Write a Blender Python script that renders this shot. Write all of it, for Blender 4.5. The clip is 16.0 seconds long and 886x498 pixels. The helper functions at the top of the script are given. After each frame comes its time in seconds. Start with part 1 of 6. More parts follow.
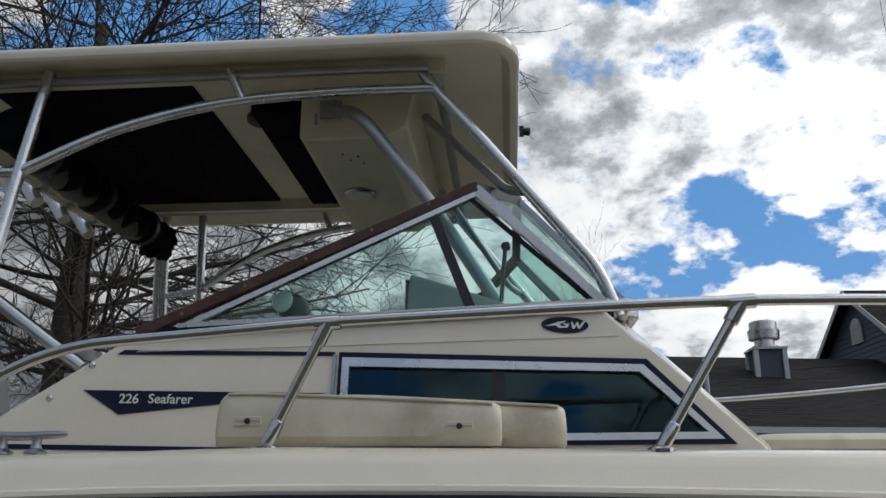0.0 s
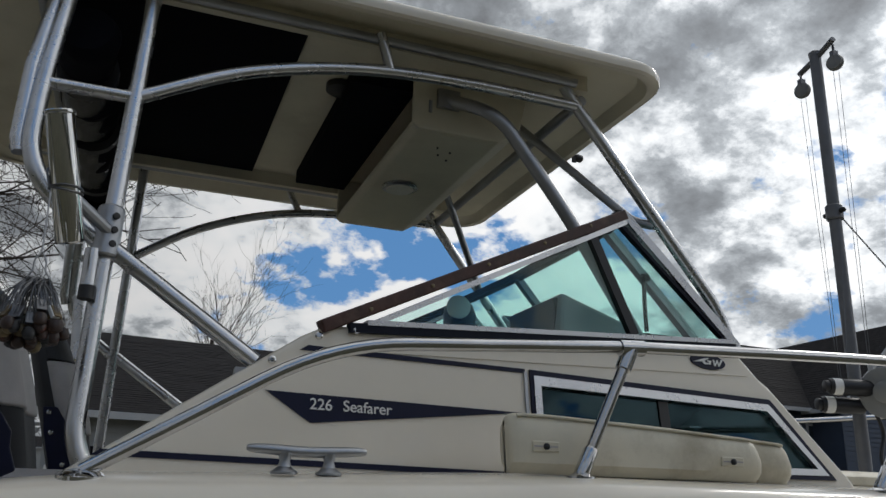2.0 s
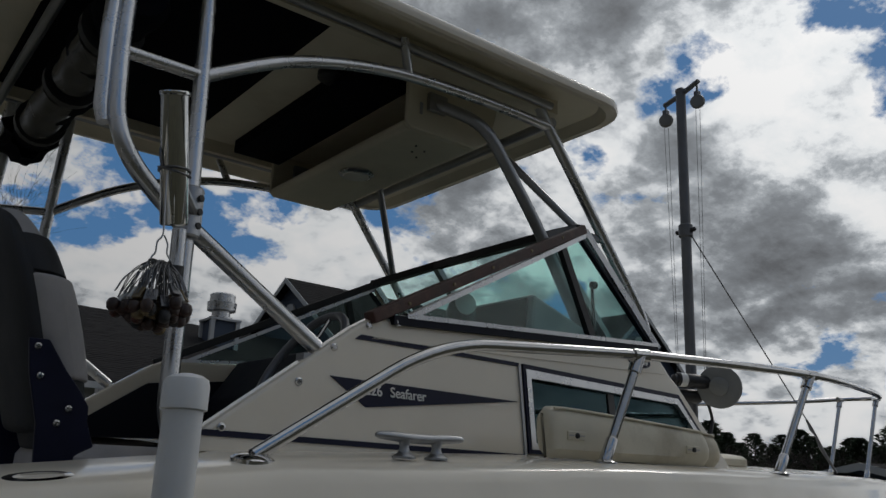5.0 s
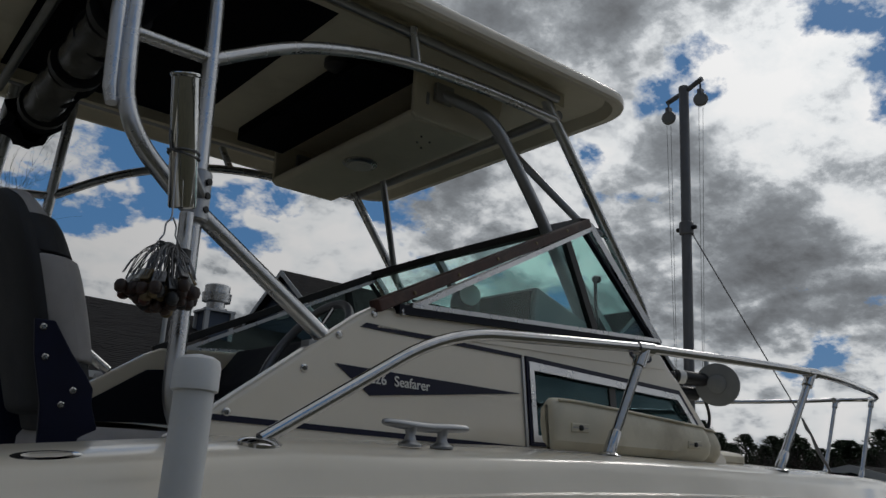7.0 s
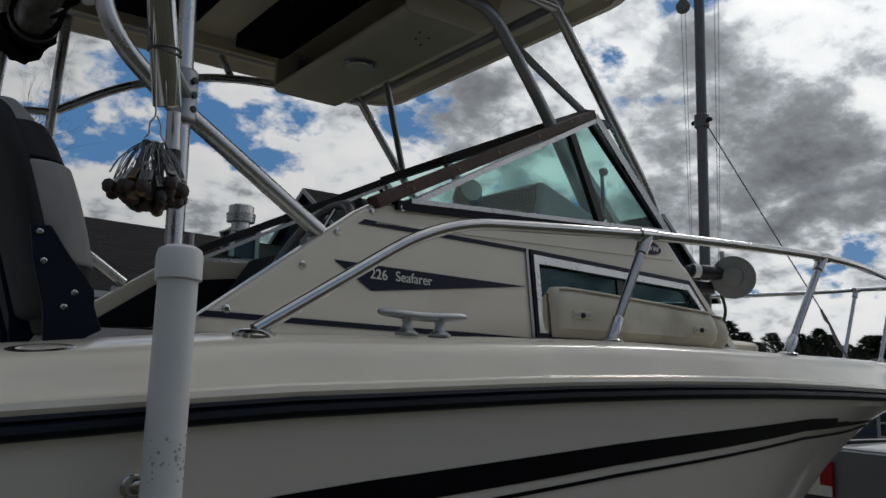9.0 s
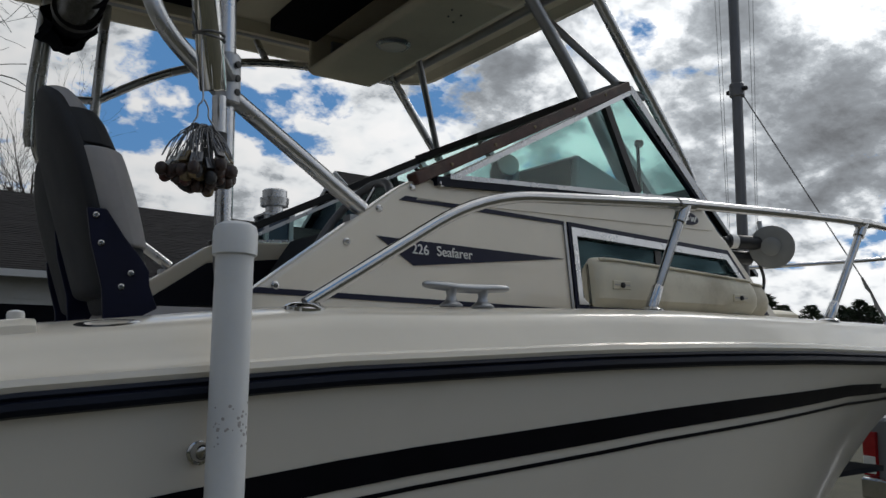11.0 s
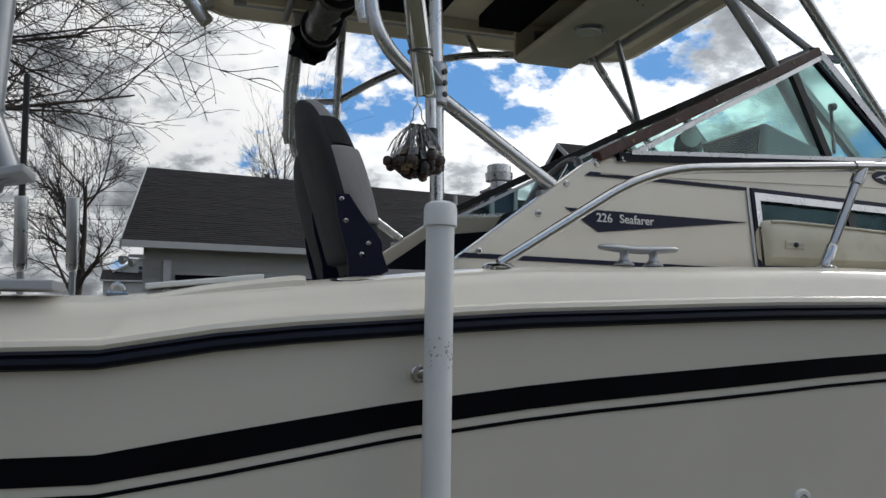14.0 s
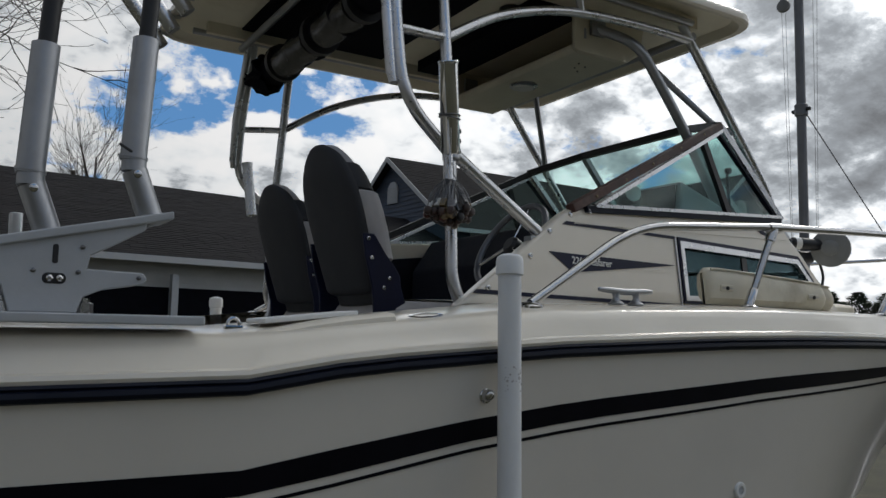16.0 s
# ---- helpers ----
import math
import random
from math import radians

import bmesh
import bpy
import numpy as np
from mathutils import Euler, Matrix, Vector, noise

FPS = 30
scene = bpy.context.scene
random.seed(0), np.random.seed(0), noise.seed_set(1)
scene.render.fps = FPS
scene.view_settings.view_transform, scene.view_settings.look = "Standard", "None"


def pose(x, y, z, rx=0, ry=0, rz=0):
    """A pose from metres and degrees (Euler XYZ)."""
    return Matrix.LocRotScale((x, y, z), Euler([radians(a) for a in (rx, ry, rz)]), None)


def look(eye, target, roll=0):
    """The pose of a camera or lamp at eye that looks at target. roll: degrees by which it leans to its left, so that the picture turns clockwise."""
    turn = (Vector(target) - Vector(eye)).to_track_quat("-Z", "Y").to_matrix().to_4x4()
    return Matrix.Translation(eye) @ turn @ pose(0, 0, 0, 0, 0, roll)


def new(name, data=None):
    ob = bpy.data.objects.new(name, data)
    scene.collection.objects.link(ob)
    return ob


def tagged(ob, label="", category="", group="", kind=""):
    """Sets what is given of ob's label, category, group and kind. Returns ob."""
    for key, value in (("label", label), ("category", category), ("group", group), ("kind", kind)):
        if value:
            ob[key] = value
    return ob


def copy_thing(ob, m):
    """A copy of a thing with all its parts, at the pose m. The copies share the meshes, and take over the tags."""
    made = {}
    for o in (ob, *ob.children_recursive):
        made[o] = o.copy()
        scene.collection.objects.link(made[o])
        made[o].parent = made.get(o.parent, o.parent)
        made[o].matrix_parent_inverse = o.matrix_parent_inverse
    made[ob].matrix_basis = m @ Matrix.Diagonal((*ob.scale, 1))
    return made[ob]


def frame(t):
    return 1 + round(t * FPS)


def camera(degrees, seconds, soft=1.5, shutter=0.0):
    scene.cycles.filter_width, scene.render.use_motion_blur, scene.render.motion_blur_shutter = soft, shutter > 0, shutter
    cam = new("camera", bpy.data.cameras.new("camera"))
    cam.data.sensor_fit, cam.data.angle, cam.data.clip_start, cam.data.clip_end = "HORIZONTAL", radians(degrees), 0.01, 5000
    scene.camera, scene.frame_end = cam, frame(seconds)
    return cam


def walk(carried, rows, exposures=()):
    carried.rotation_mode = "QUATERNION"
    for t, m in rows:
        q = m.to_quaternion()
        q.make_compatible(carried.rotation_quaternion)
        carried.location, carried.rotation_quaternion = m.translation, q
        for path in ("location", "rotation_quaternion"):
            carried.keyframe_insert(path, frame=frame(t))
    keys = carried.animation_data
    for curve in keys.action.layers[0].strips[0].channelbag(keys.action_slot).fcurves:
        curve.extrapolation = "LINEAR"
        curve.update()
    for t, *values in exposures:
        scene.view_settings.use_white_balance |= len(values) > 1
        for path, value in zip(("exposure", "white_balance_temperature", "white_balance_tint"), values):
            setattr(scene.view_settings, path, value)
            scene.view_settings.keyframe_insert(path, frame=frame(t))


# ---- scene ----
cam = camera(57.6, 16.0)
PATH = [
    (0, (0.023, 0.088, 1.672), (-0.134, 1.993, 2.26), 0.1),
    (0.5, (-0.301, 0.097, 1.693), (-0.179, 2.003, 2.286), 0.4),
    (1, (-0.646, 0.168, 1.692), (-0.384, 2.051, 2.315), 1.1),
    (1.5, (-0.963, 0.289, 1.715), (-0.504, 2.132, 2.342), 1.2),
    (2, (-1.309, 0.365, 1.727), (-0.64, 2.155, 2.315), 1.5),
    (2.5, (-1.503, 0.483, 1.72), (-0.657, 2.202, 2.294), 0.4),
    (3, (-1.653, 0.569, 1.74), (-0.642, 2.199, 2.307), -0.3),
    (3.5, (-1.816, 0.539, 1.743), (-0.713, 2.121, 2.275), 0.5),
    (4, (-1.916, 0.499, 1.746), (-0.77, 2.054, 2.264), 1.3),
    (6.5, (-1.976, 0.501, 1.744), (-0.789, 2.023, 2.268), 3.0),
    (7, (-1.977, 0.524, 1.732), (-0.79, 2.05, 2.243), 3.4),
    (7.5, (-1.961, 0.532, 1.732), (-0.771, 2.066, 2.215), 3.5),
    (8, (-1.945, 0.517, 1.728), (-0.732, 2.039, 2.192), 3.1),
    (8.5, (-1.922, 0.491, 1.708), (-0.697, 2.024, 2.093), 2.7),
    (9, (-1.912, 0.504, 1.693), (-0.739, 2.096, 1.991), 1.4),
    (11.5, (-1.95, 0.481, 1.673), (-0.88, 2.156, 1.897), -0.4),
    (12, (-1.89, 0.465, 1.669), (-0.972, 2.228, 1.883), -0.3),
    (12.5, (-1.795, 0.422, 1.663), (-1.035, 2.26, 1.873), -0.1),
    (13, (-1.758, 0.374, 1.662), (-1.099, 2.25, 1.874), 0.4),
    (13.5, (-1.859, 0.288, 1.647), (-1.269, 2.19, 1.829), 0.6),
    (14, (-2.014, 0.16, 1.632), (-1.399, 2.055, 1.806), 0.5),
    (14.5, (-2.151, 0.15, 1.631), (-1.433, 2.005, 1.841), 0.7),
    (15, (-2.304, 0.185, 1.651), (-1.466, 1.986, 1.887), 0.9),
    (15.5, (-2.525, 0.154, 1.675), (-1.555, 1.884, 1.933), 1.5),
    (16, (-2.646, 0.099, 1.675), (-1.611, 1.798, 1.877), 1.1),
]
EXPOSURE = [(0.0, -0.37), (1.0, -0.51), (2.0, -0.72), (3.0, -1.02), (4.0, -1.39), (6.5, -1.46), (8.5, -1.36), (9.0, -1.22), (11.5, -0.75), (12.5, -0.52), (13.5, -0.34), (14.0, -0.27), (14.5, -0.32), (15.0, -0.52), (16.0, -0.7)]
walk(cam, [(t, look(eye, target, roll)) for t, eye, target, roll in PATH], EXPOSURE)

# ---- world, sun ----
SUN_ELEV, SUN_AZ = 38.0, 18.0   # degrees; azimuth from +x towards +y
world = bpy.data.worlds.new("sky")
scene.world = world
world.use_nodes = True
wn, wl = world.node_tree.nodes, world.node_tree.links
wn.clear()
w_out = wn.new("ShaderNodeOutputWorld")
w_bg = wn.new("ShaderNodeBackground")
w_sky = wn.new("ShaderNodeTexSky")
w_sky.sky_type, w_sky.sun_disc = "NISHITA", False
w_sky.sun_elevation, w_sky.sun_rotation = radians(SUN_ELEV), radians(90 - SUN_AZ)
w_sky.air_density, w_sky.dust_density, w_sky.ozone_density = 1.0, 0.3, 3.0
w_co = wn.new("ShaderNodeTexCoord")
w_sep = wn.new("ShaderNodeSeparateXYZ")
wl.new(w_co.outputs["Generated"], w_sep.inputs[0])


def wmath(op, a, b=None, c=None):
    n = wn.new("ShaderNodeMath")
    n.operation = op
    for i, v in enumerate((a, b, c)):
        if v is None:
            continue
        if isinstance(v, (int, float)):
            n.inputs[i].default_value = v
        else:
            wl.new(v, n.inputs[i])
    return n.outputs[0]


def wnoise(vec, scale, detail, rough, distortion=0.0):
    n = wn.new("ShaderNodeTexNoise")
    n.inputs["Scale"].default_value = scale
    n.inputs["Detail"].default_value = detail
    n.inputs["Roughness"].default_value = rough
    n.inputs["Distortion"].default_value = distortion
    wl.new(vec, n.inputs["Vector"])
    return n.outputs[0]


def wramp(fac, stops):
    n = wn.new("ShaderNodeValToRGB")
    e = n.color_ramp.elements
    while len(e) < len(stops):
        e.new(0.5)
    for k, (p, c) in zip(e, stops):
        k.position, k.color = p, (*c, 1) if len(c) == 3 else c
    wl.new(fac, n.inputs[0])
    return n.outputs[0]


def wmix(fac, a, b):
    n = wn.new("ShaderNodeMix")
    n.data_type = "RGBA"
    for sock, v in ((n.inputs[0], fac), (n.inputs[6], a), (n.inputs[7], b)):
        if isinstance(v, tuple):
            sock.default_value = (*v, 1)
        elif isinstance(v, (int, float)):
            sock.default_value = v
        else:
            wl.new(v, sock)
    return n.outputs[2]


# a layer of broken cumulus, laid on a flat plane high above
w_den = wmath("ADD", wmath("MAXIMUM", w_sep.outputs[2], 0.0), 0.42)
w_uv = wn.new("ShaderNodeCombineXYZ")
wl.new(wmath("DIVIDE", w_sep.outputs[0], w_den), w_uv.inputs[0])
wl.new(wmath("DIVIDE", w_sep.outputs[1], w_den), w_uv.inputs[1])
w_uv.inputs[2].default_value = 3.1
big = wnoise(w_uv.outputs[0], 1.9, 2.0, 0.5)
mid = wnoise(w_uv.outputs[0], 6.5, 12.0, 0.60, 0.1)
# rounded heads: soft cells on ruffled coordinates
w_ruf = wn.new("ShaderNodeTexNoise")
w_ruf.inputs["Scale"].default_value, w_ruf.inputs["Detail"].default_value = 7.0, 6.0
wl.new(w_uv.outputs[0], w_ruf.inputs["Vector"])
w_off = wn.new("ShaderNodeVectorMath")
w_off.operation = "MULTIPLY_ADD"
wl.new(w_ruf.outputs["Color"], w_off.inputs[0])
w_off.inputs[1].default_value = (0.22, 0.22, 0.0)
wl.new(w_uv.outputs[0], w_off.inputs[2])
w_vor = wn.new("ShaderNodeTexVoronoi")
w_vor.feature = "SMOOTH_F1"
w_vor.inputs["Scale"].default_value, w_vor.inputs["Smoothness"].default_value = 11.0, 0.5
wl.new(w_off.outputs[0], w_vor.inputs["Vector"])
puff = wmath("SUBTRACT", 0.45, w_vor.outputs["Distance"])


def lobe(az, el, sharp):
    """A smooth bump round one direction of the sky."""
    d = wn.new("ShaderNodeVectorMath")
    d.operation = "DOT_PRODUCT"
    wl.new(w_co.outputs["Generated"], d.inputs[0])
    a, e = radians(az), radians(el)
    d.inputs[1].default_value = (math.cos(e) * math.cos(a), math.cos(e) * math.sin(a), math.sin(e))
    return wmath("POWER", wmath("MAXIMUM", d.outputs["Value"], 0.0), sharp)


# openings in the layer, as azimuth, elevation, sharpness and depth
gaps = wmath("MULTIPLY", lobe(76, 17, 600), 0.16)
for az, el, sharp, amount in ((81.5, 16.5, 717, 0.13), (71, 17, 638, 0.15), (66, 16, 717, 0.13), (79, 19.5, 1196, 0.06), (56, 18, 717, 0.16), (47, 19.5, 1435, 0.10), (42, 21.5, 1100, 0.09), (35.5, 25.5, 1500, 0.06), (30, 28.5, 900, 0.05), (26, 31, 800, 0.09), (26.5, 9, 900, 0.09), (38.5, 19, 2392, 0.06), (70, 28, 900, 0.055), (75, 30, 900, 0.055), (69.5, 23.5, 1435, 0.12), (78, 33.5, 957, 0.12), (99, 33, 435, 0.10), (116, 31, 200, 0.12), (97, 8, 478, 0.04), (88, 17, 600, -0.05), (62, 21, 400, -0.06), (92, 14, 200, -0.05), (31, 21, 400, -0.05), (140, 40, 30, 0.1), (-90, 45, 6, 0.12), (180, 60, 12, 0.10)):
    gaps = wmath("ADD", gaps, wmath("MULTIPLY", lobe(az, el, sharp), amount))
cover = wmath("ADD", wmath("MULTIPLY_ADD", big, 0.28, 0.10), wmath("ADD", wmath("MULTIPLY", mid, 0.66), wmath("MULTIPLY", puff, 0.10)))
cover = wmath("SUBTRACT", cover, gaps)
w_mask = wramp(cover, [(0.440, (0, 0, 0)), (0.464, (0.42, 0.42, 0.42)), (0.492, (1, 1, 1))])
# grey bases under the white tops: a slow shade, sharpened by billows
shade = wnoise(w_uv.outputs[0], 3.0, 3.0, 0.5, 0.2)
billow = wnoise(w_uv.outputs[0], 12.0, 12.0, 0.64, 0.1)
dark = wmath("MULTIPLY", lobe(29, 15.5, 500), 0.11)
for az, el, sharp, amount in ((25, 14, 600, 0.06), (33, 16, 700, 0.05), (39, 17.5, 1200, 0.025), (27, 21, 900, 0.03), (34, 11, 1200, 0.04), (44, 11, 900, 0.04), (40, 31, 250, 0.07), (48, 32, 200, 0.07), (60, 33, 120, 0.06), (61, 26, 500, 0.05), (50, 14, 1200, 0.02), (45, 25, 150, -0.04), (55, 14, 400, -0.03), (92, 14, 120, -0.02), (86, 24, 250, 0.0), (100, 22, 40, -0.028), (36, 23, 300, -0.035), (28, 24, 500, -0.03), (30.5, 26.5, 900, -0.07), (30.5, 20, 1500, -0.05), (41, 14.5, 1200, -0.045), (30, 7, 300, 0.035), (44, 8, 300, 0.03), (63, 14, 300, -0.05), (63, 21, 500, -0.05), (72, 13, 500, -0.05), (79, 27, 300, -0.03), (83, 17, 700, -0.05), (46, 17, 800, -0.04)):
    dark = wmath("ADD", dark, wmath("MULTIPLY", lobe(az, el, sharp), amount))
tone = wmath("ADD", wmath("MULTIPLY_ADD", shade, 0.36, -0.04), wmath("MULTIPLY", billow, 0.42))
tone = wmath("ADD", tone, wmath("MULTIPLY_ADD", cover, 0.50, dark))
tone = wmath("SUBTRACT", wmath("SUBTRACT", tone, wmath("MULTIPLY", puff, 0.12)), 0.0)
w_cloud = wramp(tone, [(0.53, (1.0, 1.0, 1.0)), (0.60, (0.91, 0.935, 0.95)), (0.638, (0.69, 0.72, 0.75)), (0.672, (0.43, 0.46, 0.49)), (0.73, (0.262, 0.282, 0.305)), (0.85, (0.145, 0.152, 0.163))])
w_blue = wmix(0.8, w_sky.outputs[0], (1.2, 3.45, 7.4))
w_sun_dir = Vector((math.cos(radians(SUN_ELEV)) * math.cos(radians(SUN_AZ)), math.cos(radians(SUN_ELEV)) * math.sin(radians(SUN_AZ)), math.sin(radians(SUN_ELEV))))
w_dot = wn.new("ShaderNodeVectorMath")
w_dot.operation = "DOT_PRODUCT"
wl.new(w_co.outputs["Generated"], w_dot.inputs[0])
w_dot.inputs[1].default_value = w_sun_dir
w_near = wmath("POWER", wmath("MULTIPLY_ADD", w_dot.outputs["Value"], 0.5, 0.5), 3.0)
w_gain = wmath("ADD", wmath("ADD", wmath("MULTIPLY", w_near, 14.6), 4.2), wmath("MULTIPLY", lobe(24, 34, 22), 2.3))
w_scale = wn.new("ShaderNodeVectorMath")
w_scale.operation = "SCALE"
wl.new(w_cloud, w_scale.inputs[0])
wl.new(w_gain, w_scale.inputs[3])
wl.new(wmix(w_mask, w_blue, w_scale.outputs[0]), w_bg.inputs[0])
w_bg.inputs[1].default_value = 0.12
wl.new(w_bg.outputs[0], w_out.inputs[0])

sun = new("sun", bpy.data.lights.new("sun", "SUN"))
sun.data.energy, sun.data.angle, sun.data.color = 0.8, radians(14.0), (1.0, 0.96, 0.90)
sun.matrix_world = look(w_sun_dir * 50, (0, 0, 0))


# ---- materials ----
def material(name, base, rough=0.5, metal=0.0, var=0.12, scale=8.0, grain=120.0, bump=0.02, coat=0.0, dirt=None, dirt_amount=0.0, aniso=False, spec=0.5):
    m = bpy.data.materials.new(name)
    m.use_nodes = True
    n, l = m.node_tree.nodes, m.node_tree.links
    b = n["Principled BSDF"]
    co = n.new("ShaderNodeTexCoord")
    ns = []
    for s, d in ((scale, 5.0), (grain, 3.0)):
        t = n.new("ShaderNodeTexNoise")
        t.inputs["Scale"].default_value, t.inputs["Detail"].default_value = s, d
        t.inputs["Roughness"].default_value = 0.6
        l.new(co.outputs["Object"], t.inputs["Vector"])
        ns.append(t)
    ramp = n.new("ShaderNodeValToRGB")
    e = ramp.color_ramp.elements
    e[0].position, e[1].position = 0.3, 0.72
    e[0].color = (*[max(0.0, c * (1 - var)) for c in base], 1)
    e[1].color = (*[min(1.0, c * (1 + var * 0.6)) for c in base], 1)
    l.new(ns[0].outputs[0], ramp.inputs[0])
    colour = ramp.outputs[0]
    if dirt:
        t = n.new("ShaderNodeTexNoise")
        t.inputs["Scale"].default_value, t.inputs["Detail"].default_value = scale * 0.6, 8.0
        t.inputs["Roughness"].default_value = 0.7
        l.new(co.outputs["Object"], t.inputs["Vector"])
        r2 = n.new("ShaderNodeValToRGB")
        r2.color_ramp.elements[0].position, r2.color_ramp.elements[1].position = 0.54, 0.72
        r2.color_ramp.elements[0].color = (0, 0, 0, 1)
        r2.color_ramp.elements[1].color = (dirt_amount,) * 3 + (1,)
        l.new(t.outputs[0], r2.inputs[0])
        mx = n.new("ShaderNodeMix")
        mx.data_type = "RGBA"
        l.new(r2.outputs[0], mx.inputs[0])
        l.new(colour, mx.inputs[6])
        mx.inputs[7].default_value = (*dirt, 1)
        colour = mx.outputs[2]
    l.new(colour, b.inputs["Base Color"])
    rr = n.new("ShaderNodeMapRange")
    rr.inputs["To Min"].default_value, rr.inputs["To Max"].default_value = max(0.02, rough * 0.8), min(1.0, rough * 1.25)
    l.new(ns[0].outputs[0], rr.inputs["Value"])
    l.new(rr.outputs[0], b.inputs["Roughness"])
    b.inputs["Metallic"].default_value = metal
    b.inputs["Coat Weight"].default_value = coat
    b.inputs["Specular IOR Level"].default_value = spec
    if bump:
        bp = n.new("ShaderNodeBump")
        bp.inputs["Strength"].default_value, bp.inputs["Distance"].default_value = bump, 0.01
        l.new(ns[1].outputs[0], bp.inputs["Height"])
        l.new(bp.outputs[0], b.inputs["Normal"])
    return m


GEL = material("cream_gelcoat", (0.75, 0.69, 0.585), 0.22, var=0.05, scale=3.0, bump=0.006, coat=0.35, dirt=(0.55, 0.49, 0.36), dirt_amount=0.16)
GEL_HULL = material("hull_gelcoat", (0.70, 0.66, 0.59), 0.2, var=0.05, scale=2.0, bump=0.005, coat=0.3, dirt=(0.52, 0.48, 0.38), dirt_amount=0.14)
GEL_UNDER = material("hardtop_underside", (0.69, 0.64, 0.51), 0.5, var=0.09, scale=5.0, bump=0.03, dirt=(0.42, 0.36, 0.24), dirt_amount=0.35)
VINYL = material("cream_vinyl", (0.64, 0.59, 0.465), 0.45, var=0.10, scale=6.0, grain=260.0, bump=0.05, dirt=(0.30, 0.25, 0.16), dirt_amount=0.6)
ALU = material("anodised_aluminium", (0.60, 0.605, 0.62), 0.27, 1.0, var=0.14, scale=9.0, grain=300.0, bump=0.01)
ALU_DULL = material("dull_aluminium", (0.40, 0.41, 0.43), 0.40, 1.0, var=0.16, scale=10.0, bump=0.02)
STEEL = material("polished_stainless", (0.56, 0.56, 0.565), 0.10, 1.0, var=0.10, scale=12.0, bump=0.004, dirt=(0.42, 0.34, 0.24), dirt_amount=0.3)
CHROME = material("mirror_polished_steel", (0.62, 0.62, 0.61), 0.045, 1.0, var=0.06, scale=12.0, bump=0.002)
NAVY = material("navy_vinyl_tape", (0.006, 0.008, 0.030), 0.45, spec=0.25, var=0.25, scale=14.0, bump=0.01)
BLACK_STRIPE = material("black_hull_stripe", (0.005, 0.005, 0.008), 0.4, spec=0.08, var=0.3, scale=10.0, bump=0.01)
# black rubber; the blue in its base stands for reflected sky
RUBBER = material("black_rubber", (0.006, 0.009, 0.020), 0.5, spec=0.2, var=0.35, scale=9.0, bump=0.04, dirt=(0.03, 0.032, 0.042), dirt_amount=0.2)
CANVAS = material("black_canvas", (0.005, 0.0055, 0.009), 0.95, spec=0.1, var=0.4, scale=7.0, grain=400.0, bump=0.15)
BLACK = material("black_plastic", (0.015, 0.015, 0.017), 0.4, var=0.3, scale=20.0, bump=0.02)
CLEAR_ROLL = material("rolled_clear_vinyl", (0.035, 0.034, 0.033), 0.25, var=0.4, scale=18.0, bump=0.2)
TEAK = material("weathered_brown_trim", (0.060, 0.024, 0.018), 0.5, var=0.45, scale=16.0, grain=90.0, bump=0.12, dirt=(0.16, 0.09, 0.06), dirt_amount=0.6)
SEAT_DARK = material("dark_grey_upholstery", (0.022, 0.023, 0.027), 0.65, var=0.2, scale=10.0, grain=350.0, bump=0.12)
SEAT_GREY = material("grey_upholstery", (0.43, 0.41, 0.405), 0.65, var=0.15, scale=10.0, grain=350.0, bump=0.12)
PVC = material("white_pvc", (0.74, 0.75, 0.76), 0.35, var=0.05, scale=9.0, bump=0.01, dirt=(0.55, 0.54, 0.50), dirt_amount=0.25)
PAINT_GREY = material("grey_powder_coat", (0.43, 0.445, 0.465), 0.4, var=0.08, scale=12.0, bump=0.02)
WHITE = material("white_plastic", (0.75, 0.75, 0.73), 0.4, var=0.06, scale=15.0, bump=0.01)
TEXT = material("white_lettering", (0.72, 0.72, 0.70), 0.5, var=0.08, scale=40.0, bump=0.0)
LENS = material("frosted_lens", (0.72, 0.70, 0.64), 0.3, var=0.08, scale=30.0, bump=0.02)
BRASS = material("tarnished_brass", (0.22, 0.17, 0.10), 0.45, 0.6, var=0.4, scale=60.0, bump=0.05)
LEAD = material("painted_sinker", (0.040, 0.022, 0.017), 0.35, 0.0, var=0.5, scale=40.0, bump=0.1, dirt=(0.14, 0.02, 0.015), dirt_amount=0.8)
# navy of the dash, reused where the cabin's shade is painted dark
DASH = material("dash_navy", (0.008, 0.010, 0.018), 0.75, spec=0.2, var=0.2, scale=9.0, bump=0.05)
# liner colour toned down to grey for the shade inside the cockpit
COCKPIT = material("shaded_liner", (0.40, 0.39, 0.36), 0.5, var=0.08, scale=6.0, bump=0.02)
SHINGLE = material("asphalt_shingle", (0.024, 0.022, 0.0225), 0.95, spec=0.15, var=0.6, scale=3.5, grain=60.0, bump=0.3)
SHINGLE_TAB = material("asphalt_shingle_tab", (0.022, 0.020, 0.0202), 0.95, spec=0.15, var=0.55, scale=9.0, grain=60.0, bump=0.3)
SIDING = material("blue_grey_siding", (0.055, 0.075, 0.115), 0.6, var=0.12, scale=3.0, bump=0.03)
SIDING_W = material("pale_siding", (0.45, 0.46, 0.46), 0.6, var=0.08, scale=3.0, bump=0.03)
TRIM = material("white_trim", (0.50, 0.51, 0.52), 0.5, var=0.05, scale=5.0, bump=0.01)
BARK = material("bark", (0.060, 0.050, 0.043), 0.9, var=0.4, scale=8.0, grain=40.0, bump=0.4)
PINE = material("pine_needles", (0.030, 0.050, 0.022), 0.8, var=0.5, scale=2.0, bump=0.1)
